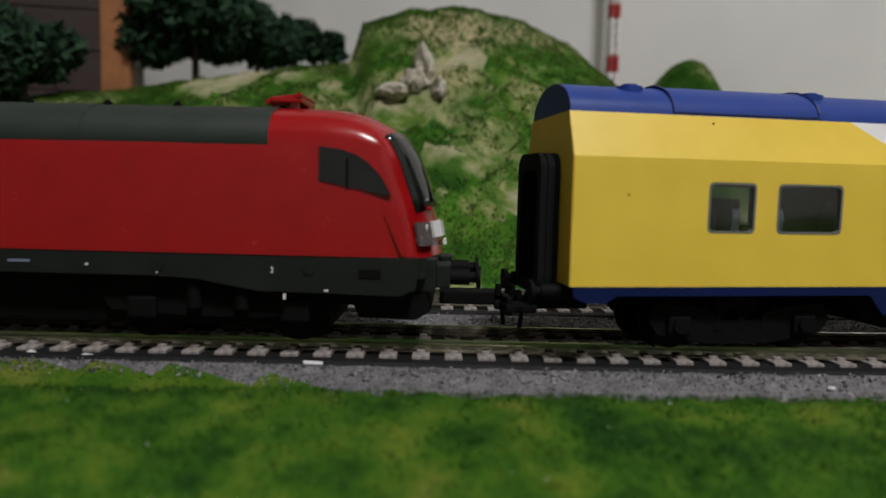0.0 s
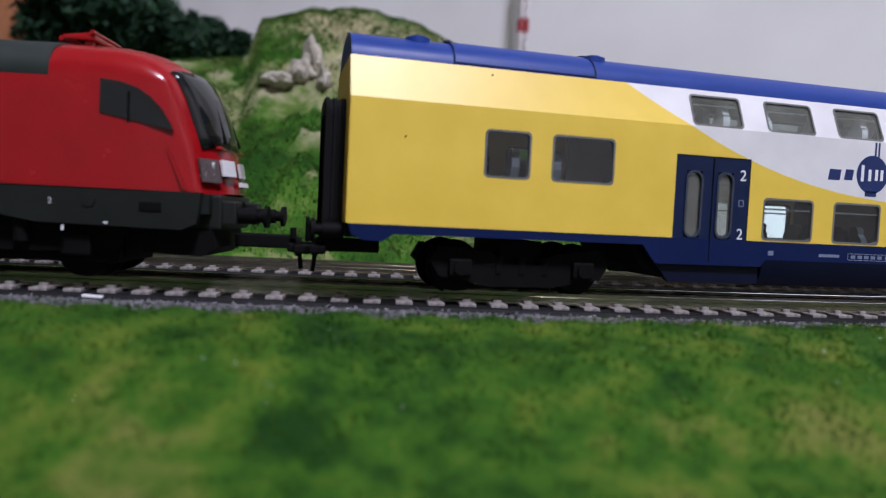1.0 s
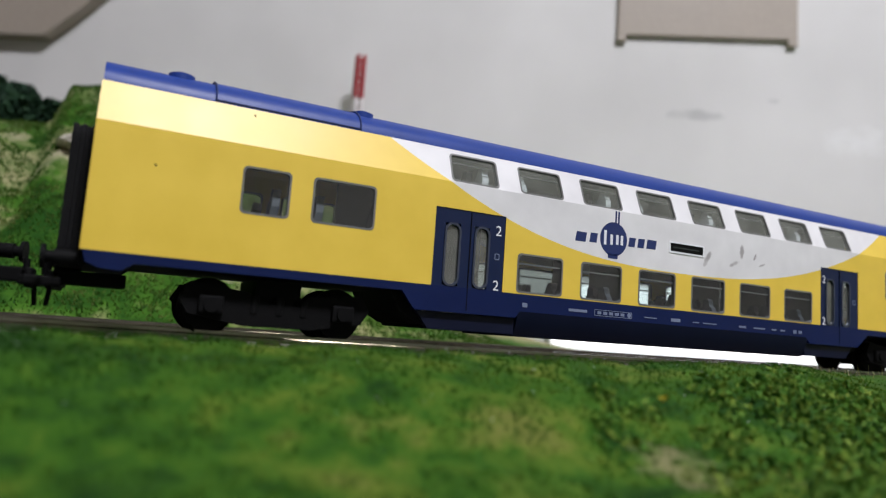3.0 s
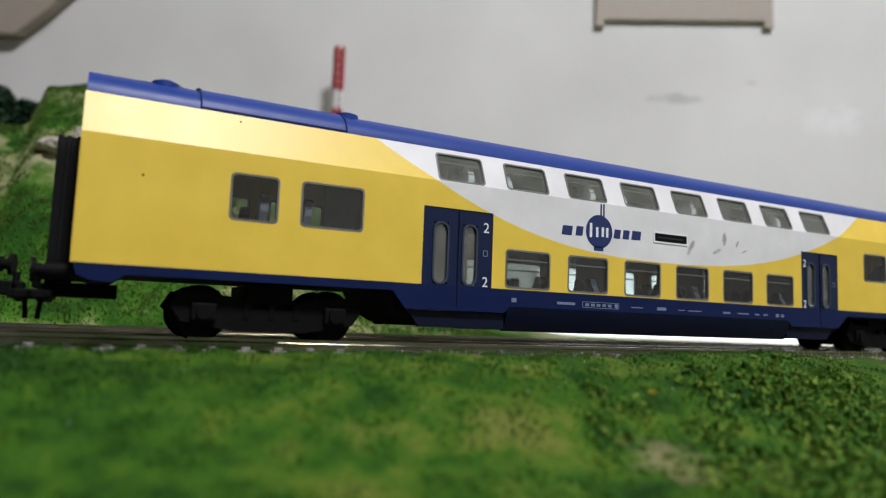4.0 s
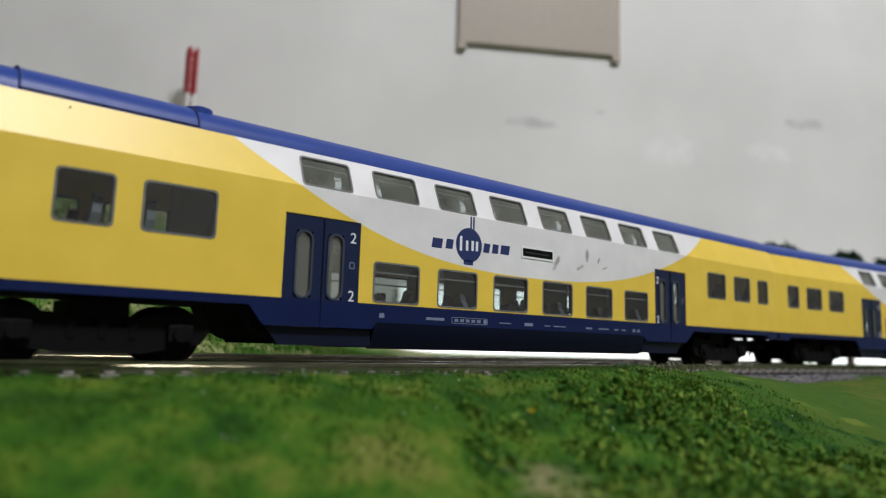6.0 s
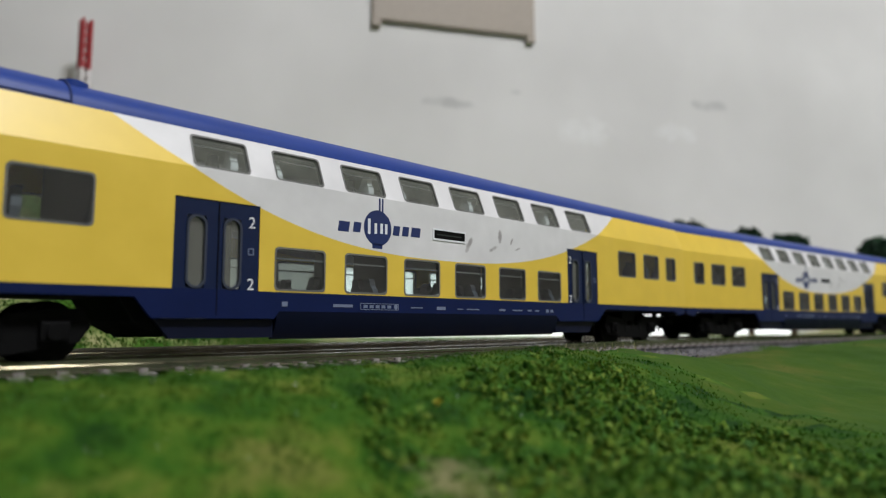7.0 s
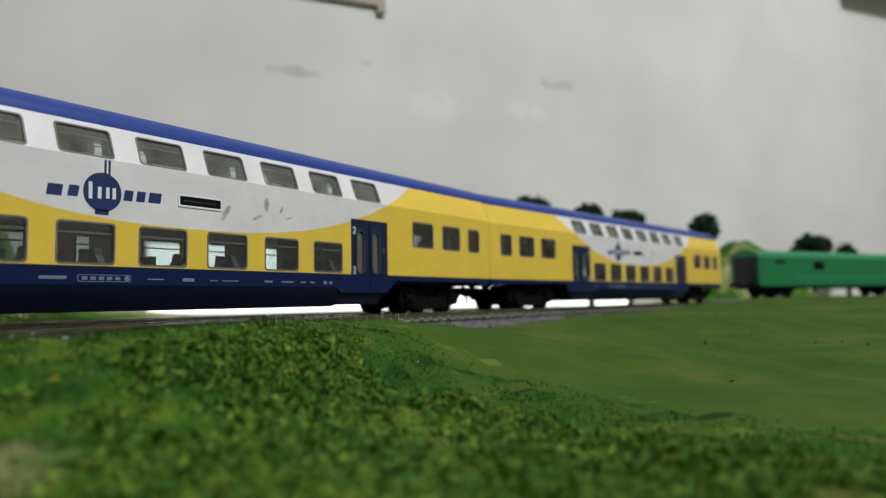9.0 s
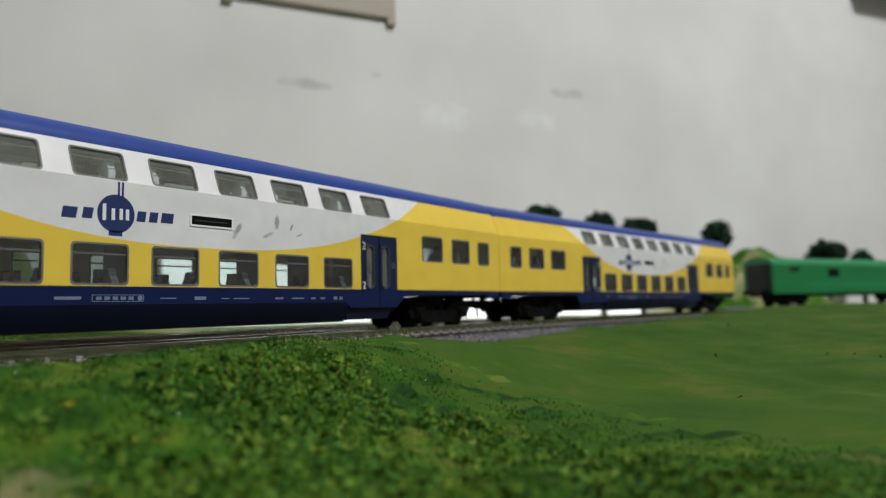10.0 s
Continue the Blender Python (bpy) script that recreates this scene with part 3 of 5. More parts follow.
def bogie(parent, x):
    """A four-wheeled bogie in the middle at x."""
    b = part("bogie", prism(bmesh.new(), [(x - 2.1, 0.62), (x - 1.9, 0.98), (x - 0.7, 0.86), (x - 0.5, 0.62), (x + 0.5, 0.62), (x + 0.7, 0.86), (x + 1.9, 0.98), (x + 2.1, 0.62), (x + 1.9, 0.32), (x + 0.75, 0.12), (x - 0.75, 0.12), (x - 1.9, 0.32)], 0.42, 0.62), M_BLACK, parent)
    bm = bmesh.new()
    prism(bm, [(x - 2.1, 0.62), (x - 1.9, 0.98), (x - 0.7, 0.86), (x + 0.7, 0.86), (x + 1.9, 0.98), (x + 2.1, 0.62), (x + 1.9, 0.42), (x - 1.9, 0.42)], 2.58, 2.78)
    box(bm, x - 0.5, x + 0.5, 0.6, 2.6, 0.6, 1.15)
    box(bm, x - 0.8, x + 0.8, 0.66, 2.5, 0.16, 0.7, 0.05)
    part("bogie_frame", bm, M_BLACK, b)
    for wx in (x - 1.45, x + 1.45):
        bm = bmesh.new()
        tube(bm, (wx, 0.70, 0.50), (wx, 0.95, 0.50), 0.53, 28)
        tube(bm, (wx, 0.95, 0.50), (wx, 1.03, 0.50), 0.62, 28)
        tube(bm, (wx, 2.25, 0.50), (wx, 2.5, 0.50), 0.53, 28)
        tube(bm, (wx, 2.17, 0.50), (wx, 2.25, 0.50), 0.62, 28)
        tube(bm, (wx, 0.5, 0.50), (wx, 2.7, 0.50), 0.12, 12)
        part("wheelset", bm, M_BLACK, b, smooth=True)
        bm = bmesh.new()
        box(bm, wx - 0.26, wx + 0.26, 0.30, 0.45, 0.34, 0.72, 0.05)
        tube(bm, (wx, 0.24, 0.52), (wx, 0.31, 0.52), 0.16, 14)
        part("axle_box", bm, M_BLACK, b)
    for sx in (x - 0.55, x, x + 0.55):
        bm = bmesh.new()
        tube(bm, (sx, 0.52, 0.4), (sx, 0.52, 0.78), 0.13, 12)
        part("spring", bm, M_BLACK, b)


def coupler(parent, x, way, y=1.6):
    """Hook-and-loop coupler; way is +1 or -1 along the train."""
    bm = bmesh.new()
    box(bm, min(x, x + 1.3 * way), max(x, x + 1.3 * way), y - 0.28, y + 0.28, 0.72, 1.02, 0.04)
    box(bm, *sorted((x + 1.2 * way, x + 1.9 * way)), y - 0.5, y + 0.5, 0.66, 0.86, 0.05)
    box(bm, *sorted((x + 1.72 * way, x + 1.86 * way)), y - 0.42, y + 0.42, 0.60, 1.0, 0.04)
    tube(bm, (x + 1.4 * way, y, 0.72), (x + 1.45 * way, y, 0.25), 0.05, 8)
    tube(bm, (x + 1.3 * way, y - 0.3, 0.95), (x + 1.3 * way, y - 0.3, 1.2), 0.07, 8)
    tube(bm, (x + 1.55 * way, y + 0.3, 0.9), (x + 1.55 * way, y + 0.3, 1.18), 0.07, 8)
    part("coupler", bm, M_BLACK, parent)


def buffer(parent, x, y, way, z=1.3):
    bm = bmesh.new()
    tube(bm, (x, y, z), (x + 0.45 * way, y, z), 0.17, 16)
    tube(bm, (x + 0.45 * way, y, z), (x + 0.62 * way, y, z), 0.12, 16)
    tube(bm, (x + 0.60 * way, y, z), (x + 0.68 * way, y, z), 0.24, 20)
    part("buffer", bm, M_BLACK, parent, smooth=True)


def roof_arc(n=16):
    pts = []
    for k in range(n + 1):
        a = math.pi * k / n
        c, s = math.cos(a), math.sin(a)
        y = 1.6 - (1.6 - EAVE_IN) * c
        pts.append((y, EAVE + 0.67 * s if s > 0 else EAVE))
    return pts


def coach(label, end_windows, fitted):
    c = thing("double_deck_coach", label, "railway coach", group="coaches of the train")
    for near in (True, False):
        m = (lambda y: y) if near else (lambda y: WIDE - y)
        way = 1 if near else -1
        flat = lambda u, v: (u, m(0.0), v)
        slant = lambda u, v: (u, m((v - FOLD) / (EAVE - FOLD) * EAVE_IN), v)
        # side sheet: lower flat part and sloping upper part
        bm = bmesh.new()
        holes = LOW + end_windows + [(a, b, 1.39, 3.31) for a, b in DOORS]
        panel(bm, flat, (0, LONG), (1.40, FOLD), holes, (0, 0.09 * way, 0))
        panel(bm, slant, (0, LONG), (FOLD, EAVE), [(a, b, 4.0, 4.74) for a, b in UPP], (0, 0.09 * way, -0.02))
        bmesh.ops.remove_doubles(bm, verts=bm.verts, dist=0.0005)
        side = part("side_wall", bm, M_LIVERY, c)
        # windows
        for a, b, lo, hi in LOW + end_windows:
            bm = bmesh.new()
            ring(bm, flat, rounded(a - 0.012, b + 0.012, lo - 0.012, hi + 0.012, 0.11), rounded(a + 0.035, b - 0.035, lo + 0.035, hi - 0.035, 0.09), (0, -0.006 * way, 0), (0, 0.12 * way, 0))
            w = part("window", bm, M_FRAME, c)
            bm = bmesh.new()
            ring(bm, flat, rounded(a - 0.002, b + 0.002, lo - 0.002, hi + 0.002, 0.003), rounded(a, b, lo, hi, 0.11), (0, -0.001 * way, 0), (0, 0.08 * way, 0))
            part("window_surround", bm, M_LIVERY, w)
            bm = bmesh.new()
            plate(bm, flat, rounded(a, b, lo, hi, 0.16), (0, 0.03 * way, 0), (0, 0.05 * way, 0))
            part("pane", bm, M_GLASS, w, shadow=False)
            if lo < 2:
                bm = bmesh.new()
                box(bm, a, b, *sorted((m(0.055), m(0.085))), hi - 0.27, hi - 0.23)
                part("vent_bar", bm, M_FRAME, w)
        for a, b in UPP:
            bm = bmesh.new()
            ring(bm, slant, rounded(a - 0.01, b + 0.01, 3.99, 4.75, 0.10), rounded(a + 0.035, b - 0.035, 4.03, 4.71, 0.08), (0, -0.006 * way, 0.002), (0, 0.12 * way, -0.02))
            w = part("window", bm, M_FRAME, c)
            bm = bmesh.new()
            ring(bm, slant, rounded(a - 0.002, b + 0.002, 3.998, 4.742, 0.003), rounded(a, b, 4.0, 4.74, 0.10), (0, -0.001 * way, 0), (0, 0.08 * way, 0))
            part("window_surround", bm, M_LIVERY, w)
            bm = bmesh.new()
            plate(bm, slant, rounded(a, b, 4.0, 4.74, 0.14), (0, 0.03 * way, 0), (0, 0.05 * way, 0))
            part("pane", bm, M_LIGHTHAZE, w, shadow=False)
            bm = bmesh.new()
            box(bm, a, b, *sorted((m(0.30), m(0.34))), 4.50, 4.535)
            part("vent_bar", bm, M_FRAME, w)
        # doors
        for a, b in DOORS:
            mid = (a + b) / 2
            bm = bmesh.new()
            slots = [(mid - 0.70, mid - 0.28, 1.42, 2.95), (mid + 0.12, mid + 0.54, 1.42, 2.95)]
            panel(bm, lambda u, v: (u, m(0.02), v), (a, b, mid - 0.01, mid + 0.01), (0.80, 3.31), slots, (0, 0.08 * way, 0))
            d = part("double_door", bm, M_DOOR, c)
            for s in slots:
                bm = bmesh.new()
                ring(bm, flat, rounded(s[0] - 0.015, s[1] + 0.015, s[2] - 0.015, s[3] + 0.015, 0.21), rounded(s[0] + 0.035, s[1] - 0.035, s[2] + 0.035, s[3] - 0.035, 0.17), (0, -0.01 * way, 0), (0, 0.1 * way, 0))
                f = part("door_window", bm, M_DOORFRAME, d)
                bm = bmesh.new()
                plate(bm, flat, rounded(s[0], s[1], s[2], s[3], 0.19), (0, 0.05 * way, 0), (0, 0.07 * way, 0))
                part("pane", bm, M_LIGHTHAZE, f, shadow=False)
            bm = bmesh.new()
            box(bm, mid - 0.012, mid + 0.012, *sorted((m(0.0), m(0.03))), 0.85, 3.27)
            part("door_gap", bm, M_BLACK, d)
            if near:
                for z in (2.90, 1.52):
                    glyph("2", 0.36, M_MARK, d, (b - 0.19 if a < 15 else a + 0.19, 0.015, z))
                bm = bmesh.new()
                ring(bm, flat, rounded(b - 0.27, b - 0.13, 2.18, 2.34, 0.03), rounded(b - 0.25, b - 0.15, 2.2, 2.32, 0.02), (0, 0.012, 0), (0, 0.03, 0))
                part("door_button", bm, M_MARKDIM, d)
        # blue lower band
        y0, y1 = sorted((m(0.005), m(0.10)))
        prism_pts = [(0.03, 1.40), (0.10, 1.16), (0.35, 1.06), (0.75, 1.04), (0.98, 1.20), (5.9, 1.20), (6.72, 1.20), (7.06, 0.78), (9.86, 0.78), (9.98, 0.95), (20.9, 0.95), (21.1, 0.76), (23.55, 0.76), (24.1, 1.20), (29.82, 1.20), (30.05, 1.04), (30.45, 1.06), (30.7, 1.16), (30.77, 1.40)]
        bm = bmesh.new()
        prism(bm, prism_pts, y0, y1)
        part("lower_band", bm, M_BLUE, c)
        # skirts below the band, in a much darker navy than its blue
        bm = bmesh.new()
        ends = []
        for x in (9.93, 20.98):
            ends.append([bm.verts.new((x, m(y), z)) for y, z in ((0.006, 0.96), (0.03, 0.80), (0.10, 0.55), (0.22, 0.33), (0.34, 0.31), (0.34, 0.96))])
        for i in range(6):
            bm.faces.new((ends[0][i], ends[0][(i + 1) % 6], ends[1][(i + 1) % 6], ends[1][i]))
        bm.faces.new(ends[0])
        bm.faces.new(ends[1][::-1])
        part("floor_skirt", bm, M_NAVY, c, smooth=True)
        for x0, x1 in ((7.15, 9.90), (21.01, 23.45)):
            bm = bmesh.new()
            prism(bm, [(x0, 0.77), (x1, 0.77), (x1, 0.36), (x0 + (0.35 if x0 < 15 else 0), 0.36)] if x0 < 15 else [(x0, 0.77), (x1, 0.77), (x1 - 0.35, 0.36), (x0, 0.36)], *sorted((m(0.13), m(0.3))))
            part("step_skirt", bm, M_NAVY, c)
        # printed bars along the band
        if near:
            for a, b, z, h in ((10.05, 10.2, 1.12, 0.11), (11.5, 12.1, 1.11, 0.07), (14.1, 14.55, 1.10, 0.03), (15.1, 15.45, 1.10, 0.09), (15.95, 16.2, 1.09, 0.03), (16.35, 16.9, 1.09, 0.03), (17.85, 18.15, 1.09, 0.06), (18.5, 19.0, 1.09, 0.04), (19.3, 19.5, 1.09, 0.05), (19.7, 19.9, 1.09, 0.05), (20.3, 20.45, 1.09, 0.11), (20.55, 20.7, 1.09, 0.09)):
                bm = bmesh.new()
                box(bm, a, b, -0.004, 0.01, z - h / 2, z + h / 2)
                part("print_bar", bm, M_MARKDIM, c)
            bm = bmesh.new()
            ring(bm, flat, rounded(12.35, 13.65, 1.02, 1.19, 0.03), rounded(12.365, 13.635, 1.035, 1.175, 0.025), (0, -0.004, 0), (0, 0.02, 0))
            part("print_box", bm, M_MARKDIM, c)
            bm = bmesh.new()
            tube(bm, (13.55, -0.006, 1.105), (13.55, 0.02, 1.105), 0.065, 16)
            part("print_dot", bm, M_MARKDIM, c)
            for k in range(5):
                part("print_bar", box(bmesh.new(), 12.45 + 0.2 * k, 12.58 + 0.2 * k, -0.005, 0.01, 1.065, 1.145), M_MARKDIM, c)
            # logo: a disc with a stem and plain bars for the letters
            bm = bmesh.new()
            tube(bm, (12.9, -0.006, 3.16), (12.9, 0.03, 3.16), 0.47, 40)
            box(bm, 12.72, 13.06, -0.006, 0.03, 2.62, 2.75)
            logo = part("logo_disc", bm, M_LOGO, c)
            bm = bmesh.new()
            for dx in (12.93, 13.03):
                box(bm, dx, dx + 0.055, -0.005, 0.03, 3.6, 3.955)
            part("logo_stem", bm, M_LOGO, logo)
            for a, b, lo, hi in ((11.60, 11.98, 2.97, 3.23), (12.07, 12.35, 2.99, 3.25), (13.42, 13.69, 3.02, 3.28), (13.75, 14.02, 3.03, 3.29), (14.08, 14.46, 3.04, 3.30)):
                bm = bmesh.new()
                plate(bm, flat, [(a, lo), (b - 0.04, lo), (b, hi), (a + 0.04, hi)], (0, -0.005, 0), (0, 0.03, 0))
                part("logo_bar", bm, M_LOGO, logo)
            for a, lo, hi in ((12.56, 2.98, 3.38), (12.78, 3.0, 3.28), (12.98, 3.02, 3.29), (13.14, 3.02, 3.29)):
                bm = bmesh.new()
                box(bm, a, a + 0.085, -0.012, 0.0, lo, hi)
                part("logo_bar", bm, M_MARK, logo)
            # number display
            bm = bmesh.new()
            ring(bm, flat, rounded(14.93, 16.32, 3.03, 3.37, 0.04), rounded(14.98, 16.27, 3.08, 3.32, 0.02), (0, -0.02, 0), (0, 0.02, 0))
            display = part("destination_display", bm, M_MARK, c)
            bm = bmesh.new()
            box(bm, 14.96, 16.29, -0.006, 0.03, 3.06, 3.34)
            part("display_screen", bm, M_BLACK, display)
            bm = bmesh.new()
            box(bm, 15.1, 16.12, -0.008, 0.0, 3.18, 3.22)
            part("display_bar", bm, M_GREY, display)
    # roof
    arc = roof_arc()
    bm = bmesh.new()
    a = [bm.verts.new((0.0, y, z)) for y, z in arc]
    b = [bm.verts.new((LONG, y, z)) for y, z in arc]
    bm.faces.new(a)
    bm.faces.new(b[::-1])
    bm.faces.new((a[0], a[-1], b[-1], b[0]))
    for i in range(len(a) - 1):
        bm.faces.new((a[i], a[i + 1], b[i + 1], b[i]))
    roof = part("roof", bm, M_ROOF, c, smooth=True)
    for x0, x1 in ((2.2, 5.5),) if fitted else ():
        bm = bmesh.new()
        for xa, xb in ((x0, x1),):
            low = [(1.6 + (y - 1.6) * 0.995, EAVE + 0.015 + (z - EAVE) * 1.03) for y, z in arc]
            va = [bm.verts.new((xa, y, z)) for y, z in low]
            vb = [bm.verts.new((xb, y, z)) for y, z in low]
            bm.faces.new(va)
            bm.faces.new(vb[::-1])
            for i in range(len(va) - 1):
                bm.faces.new((va[i], va[i + 1], vb[i + 1], vb[i]))
        hatch = part("roof_hatch", bm, M_ROOF, roof, smooth=True)
        bm = bmesh.new()
        for y in (EAVE_IN + 0.005, WIDE - EAVE_IN - 0.005):
            tube(bm, (x0, y, EAVE + 0.05), (x1, y, EAVE + 0.05), 0.022, 6)
        for x in (x0, x1):
            rim = [(x, 1.6 + (y - 1.6) * 1.0, EAVE + 0.03 + (z - EAVE) * 1.035) for y, z in arc]
            for p0, p1 in zip(rim, rim[1:]):
                tube(bm, p0, p1, 0.024, 6)
        part("hatch_seal", bm, M_LOGO, hatch)
    for x in (1.5, 5.7) if fitted else ():
        bm = bmesh.new()
        tube(bm, (x, 1.0, 5.3), (x, 1.0, 5.53), 0.22, 20, 0.16)
        tube(bm, (x, 1.0, 5.3), (x, 1.0, 5.48), 0.28, 20)
        part("roof_vent", bm, M_ROOF, roof, smooth=True)
    # end walls with gangway bellows
    for x, way in ((0.0, -1), (LONG, 1)):
        bm = bmesh.new()
        outline = [(0.02, 1.4), (0.02, FOLD), (EAVE_IN, EAVE), (WIDE - EAVE_IN, EAVE), (WIDE - 0.02, FOLD), (WIDE - 0.02, 1.4)]
        va = [bm.verts.new((x + 0.02 * way, y, z)) for y, z in outline]
        vb = [bm.verts.new((x - 0.12 * way, y, z)) for y, z in outline]
        bm.faces.new(va)
        bm.faces.new(vb[::-1])
        for i in range(6):
            j = (i + 1) % 6
            bm.faces.new((va[i], va[j], vb[j], vb[i]))
        e = part("end_wall", bm, M_LIVERY, c)
        bm = bmesh.new()
        side = lambda u, v: (x, u, v)
        for k, d in enumerate((0.06, 0.15, 0.24, 0.33, 0.40)):
            g = 0.03 if k % 2 else 0.0
            bm = bmesh.new()
            ring(bm, side, rounded(0.75 + g, 2.45 - g, 1.1, 4.06 - g, 0.35), rounded(1.0, 2.2, 1.3, 3.7, 0.25), ((d + 0.04) * way, 0, 0), ((d - 0.04) * way, 0, 0))
            part("bellows_pleat", bm, M_RUBBER, e)
        bm = bmesh.new()
        box(bm, *sorted((x + 0.02 * way, x + 0.06 * way)), 0.98, 2.22, 1.25, 3.75, 0.01)
        part("gangway_door", bm, M_RUBBER, e)
        bm = bmesh.new()
        box(bm, *sorted((x + 0.02 * way, x - 0.85 * way)), 0.16, 3.04, 1.10, 1.40, 0.04)
        part("buffer_beam", bm, M_BLACK, e)
        for y in (0.55, 2.65):
            buffer(e, x, y, way, 1.22)
        coupler(c, x - 0.9 * way, way)
    if fitted:
        part("paint_chip", box(bmesh.new(), 1.12, 1.16, -0.003, 0.02, 3.20, 3.25, 0.004), M_BLACK, c)
        part("paint_chip", box(bmesh.new(), 3.02, 3.05, 0.27, 0.32, 4.70, 4.73, 0.004), M_BLACK, c)
    # underframe, decks and seats
    bm = bmesh.new()
    prism(bm, [(0.2, 1.40), (0.2, 1.2), (6.5, 1.2), (6.8, 0.72), (7.3, 0.45), (23.3, 0.45), (23.8, 0.72), (24.0, 1.2), (30.6, 1.2), (30.6, 1.40), (23.9, 1.36), (23.2, 0.7), (7.4, 0.7), (7.0, 1.36)], 0.24, 2.96)
    part("underframe", bm, M_BLACK, c)
    bm = bmesh.new()
    box(bm, 7.3, 23.3, 0.12, 3.08, 3.16, 3.24)
    box(bm, 7.3, 23.3, 0.34, 1.45, 3.24, 3.48)
    box(bm, 7.3, 23.3, 1.75, 2.86, 3.24, 3.48)
    box(bm, 0.3, 30.5, 0.44, 2.76, 4.82, 4.85)
    box(bm, 0.3, 7.2, 0.12, 3.08, 1.98, 2.06)
    box(bm, 23.4, 30.5, 0.12, 3.08, 1.98, 2.06)
    part("deck", bm, M_INSIDE, c)
    for x in (7.25, 23.4):
        bm = bmesh.new()
        box(bm, x, x + 0.06, 0.42, 1.15, 0.75, 4.8)
        box(bm, x, x + 0.06, 2.05, 2.78, 0.75, 4.8)
        part("partition", bm, M_INSIDE, c)
    for x, y0, y1 in ((11.9, 0.35, 1.4), (13.6, 0.4, 1.9), (18.3, 1.2, 2.45), (20.5, 1.2, 2.45), (21.75, 0.5, 2.7)):
        part("partition", box(bmesh.new(), x, x + 0.08, y0, y1, 0.7, 3.16, 0.02), M_SCREEN, c)
    for a, b in DOORS:
        part("stair_wall", box(bmesh.new(), *((5.4, 7.2) if a < 15 else (23.6, 25.0)), 1.45, 1.55, 2.06, 4.7, 0.02), M_SCREEN, c)
        part("stair_wall", box(bmesh.new(), a - 0.1, b + 0.1, 1.45, 1.55, 0.7, 3.16, 0.02), M_SCREEN, c)
    for i in range(6):
        for y in (0.45, 0.95, 2.25, 2.75):
            s = part("seat", SEAT_LOW, M_SEAT, c)
            s.matrix_basis = pose((11.3 + 2.0 * i) * CM, y * CM, 0.72 * CM, 0, 0, 180 if i % 2 else 0)
    for i in range(8):
        for y, me in ((0.62, SEAT_UP), (1.2, SEAT_LOW), (2.2, SEAT_UP)):
            s = part("seat", me, M_SEAT, c)
            s.matrix_basis = pose((8.55 + 2.01 * i) * CM, y * CM, 3.47 * CM, 0, 0, 180 if i % 2 else 0)
    for x in (1.2, 2.4, 3.4, 4.4, 5.8, 25.2, 26.5, 27.7, 29.0):
        for y in (0.5, 2.7):
            s = part("seat", SEAT_LOW, M_SEAT, c)
            s.matrix_basis = pose(x * CM, y * CM, 2.06 * CM)
    bogie(c, 4.0)
    bogie(c, 26.8)
    return c


coach("yellow, white and blue double-deck coach standing on the rails", ENDW, True)
second = coach("yellow, white and blue double-deck coach coupled behind another", ENDW[2:] + [(LONG - b, LONG - a, lo, hi) for a, b, lo, hi in ENDW[2:]], False)
second.matrix_basis = pose(31.05 * CM, 0.12 * CM, 0, 0, 0, -5.6)

# ---- locomotive; its own x runs to its nose, which points along the train ----
LOCO_AT, LOCO_TURN = (-1.8, 0.55, 0.0), -11.0


def nose_top(s):
    """Height of the roof line at s along the locomotive."""
    return float(np.interp(s, (-24, -3.6, -2.9, -2.3, -1.8, -1.4, -1.05, -0.8, -0.62, -0.5, -0.4), (4.92, 4.92, 4.89, 4.80, 4.62, 4.38, 4.0, 3.5, 2.95, 2.4, 1.88)))


def nose_in(s):
    """How far the side draws in towards the nose."""
    return float(np.interp(s, (-24, -2.0, -1.2, -0.8, -0.55, -0.4), (0, 0, 0.05, 0.10, 0.14, 0.18)))


def swept(s, y):
    """The front is rounded in plan: it falls back towards the sides."""
    return s - (0.3 + 0.65 * (abs(y - 1.7) / 1.7) ** 2.2) * min(max((s + 3.2) / 2.4, 0.0), 1.0) ** 1.5


def section(s, grow=0.0):
    w, top = nose_in(s), nose_top(s)
    shoulder = min(4.08, top - 0.22)
    pts = [(w, 1.86), (w, 1.86 + (shoulder - 1.86) * 0.33), (w + 0.01, 1.86 + (shoulder - 1.86) * 0.66), (w + 0.03, shoulder)]
    half = 1.7 - w
    for k in range(1, 8):
        a = math.pi / 2 * k / 7
        pts.append((w + 0.03 + (half - 0.03) * (1 - math.cos(a) ** 0.75) * 0.98, shoulder + (top - shoulder) * math.sin(a) ** 0.8))
    pts += [(3.4 - y, z) for y, z in pts[-2::-1]]
    cy, cz = 1.7, 3.0
    return [(y - grow if y < cy - 0.2 else (y + grow if y > cy + 0.2 else y), z + (grow if z > shoulder - 0.01 else 0)) for y, z in pts]


def loft(bm, stations, grow=0.0, caps=True):
    rows = [[bm.verts.new((swept(s, y), y, z)) for y, z in section(s, grow)] for s in stations]
    for a, b in zip(rows, rows[1:]):
        for i in range(len(a) - 1):
            bm.faces.new((a[i], b[i], b[i + 1], a[i + 1]))
    if caps:
        bm.faces.new(rows[0])
        bm.faces.new(rows[-1][::-1])
        for a, b in zip(rows, rows[1:]):
            bm.faces.new((a[0], a[-1], b[-1], b[0]))
    return rows


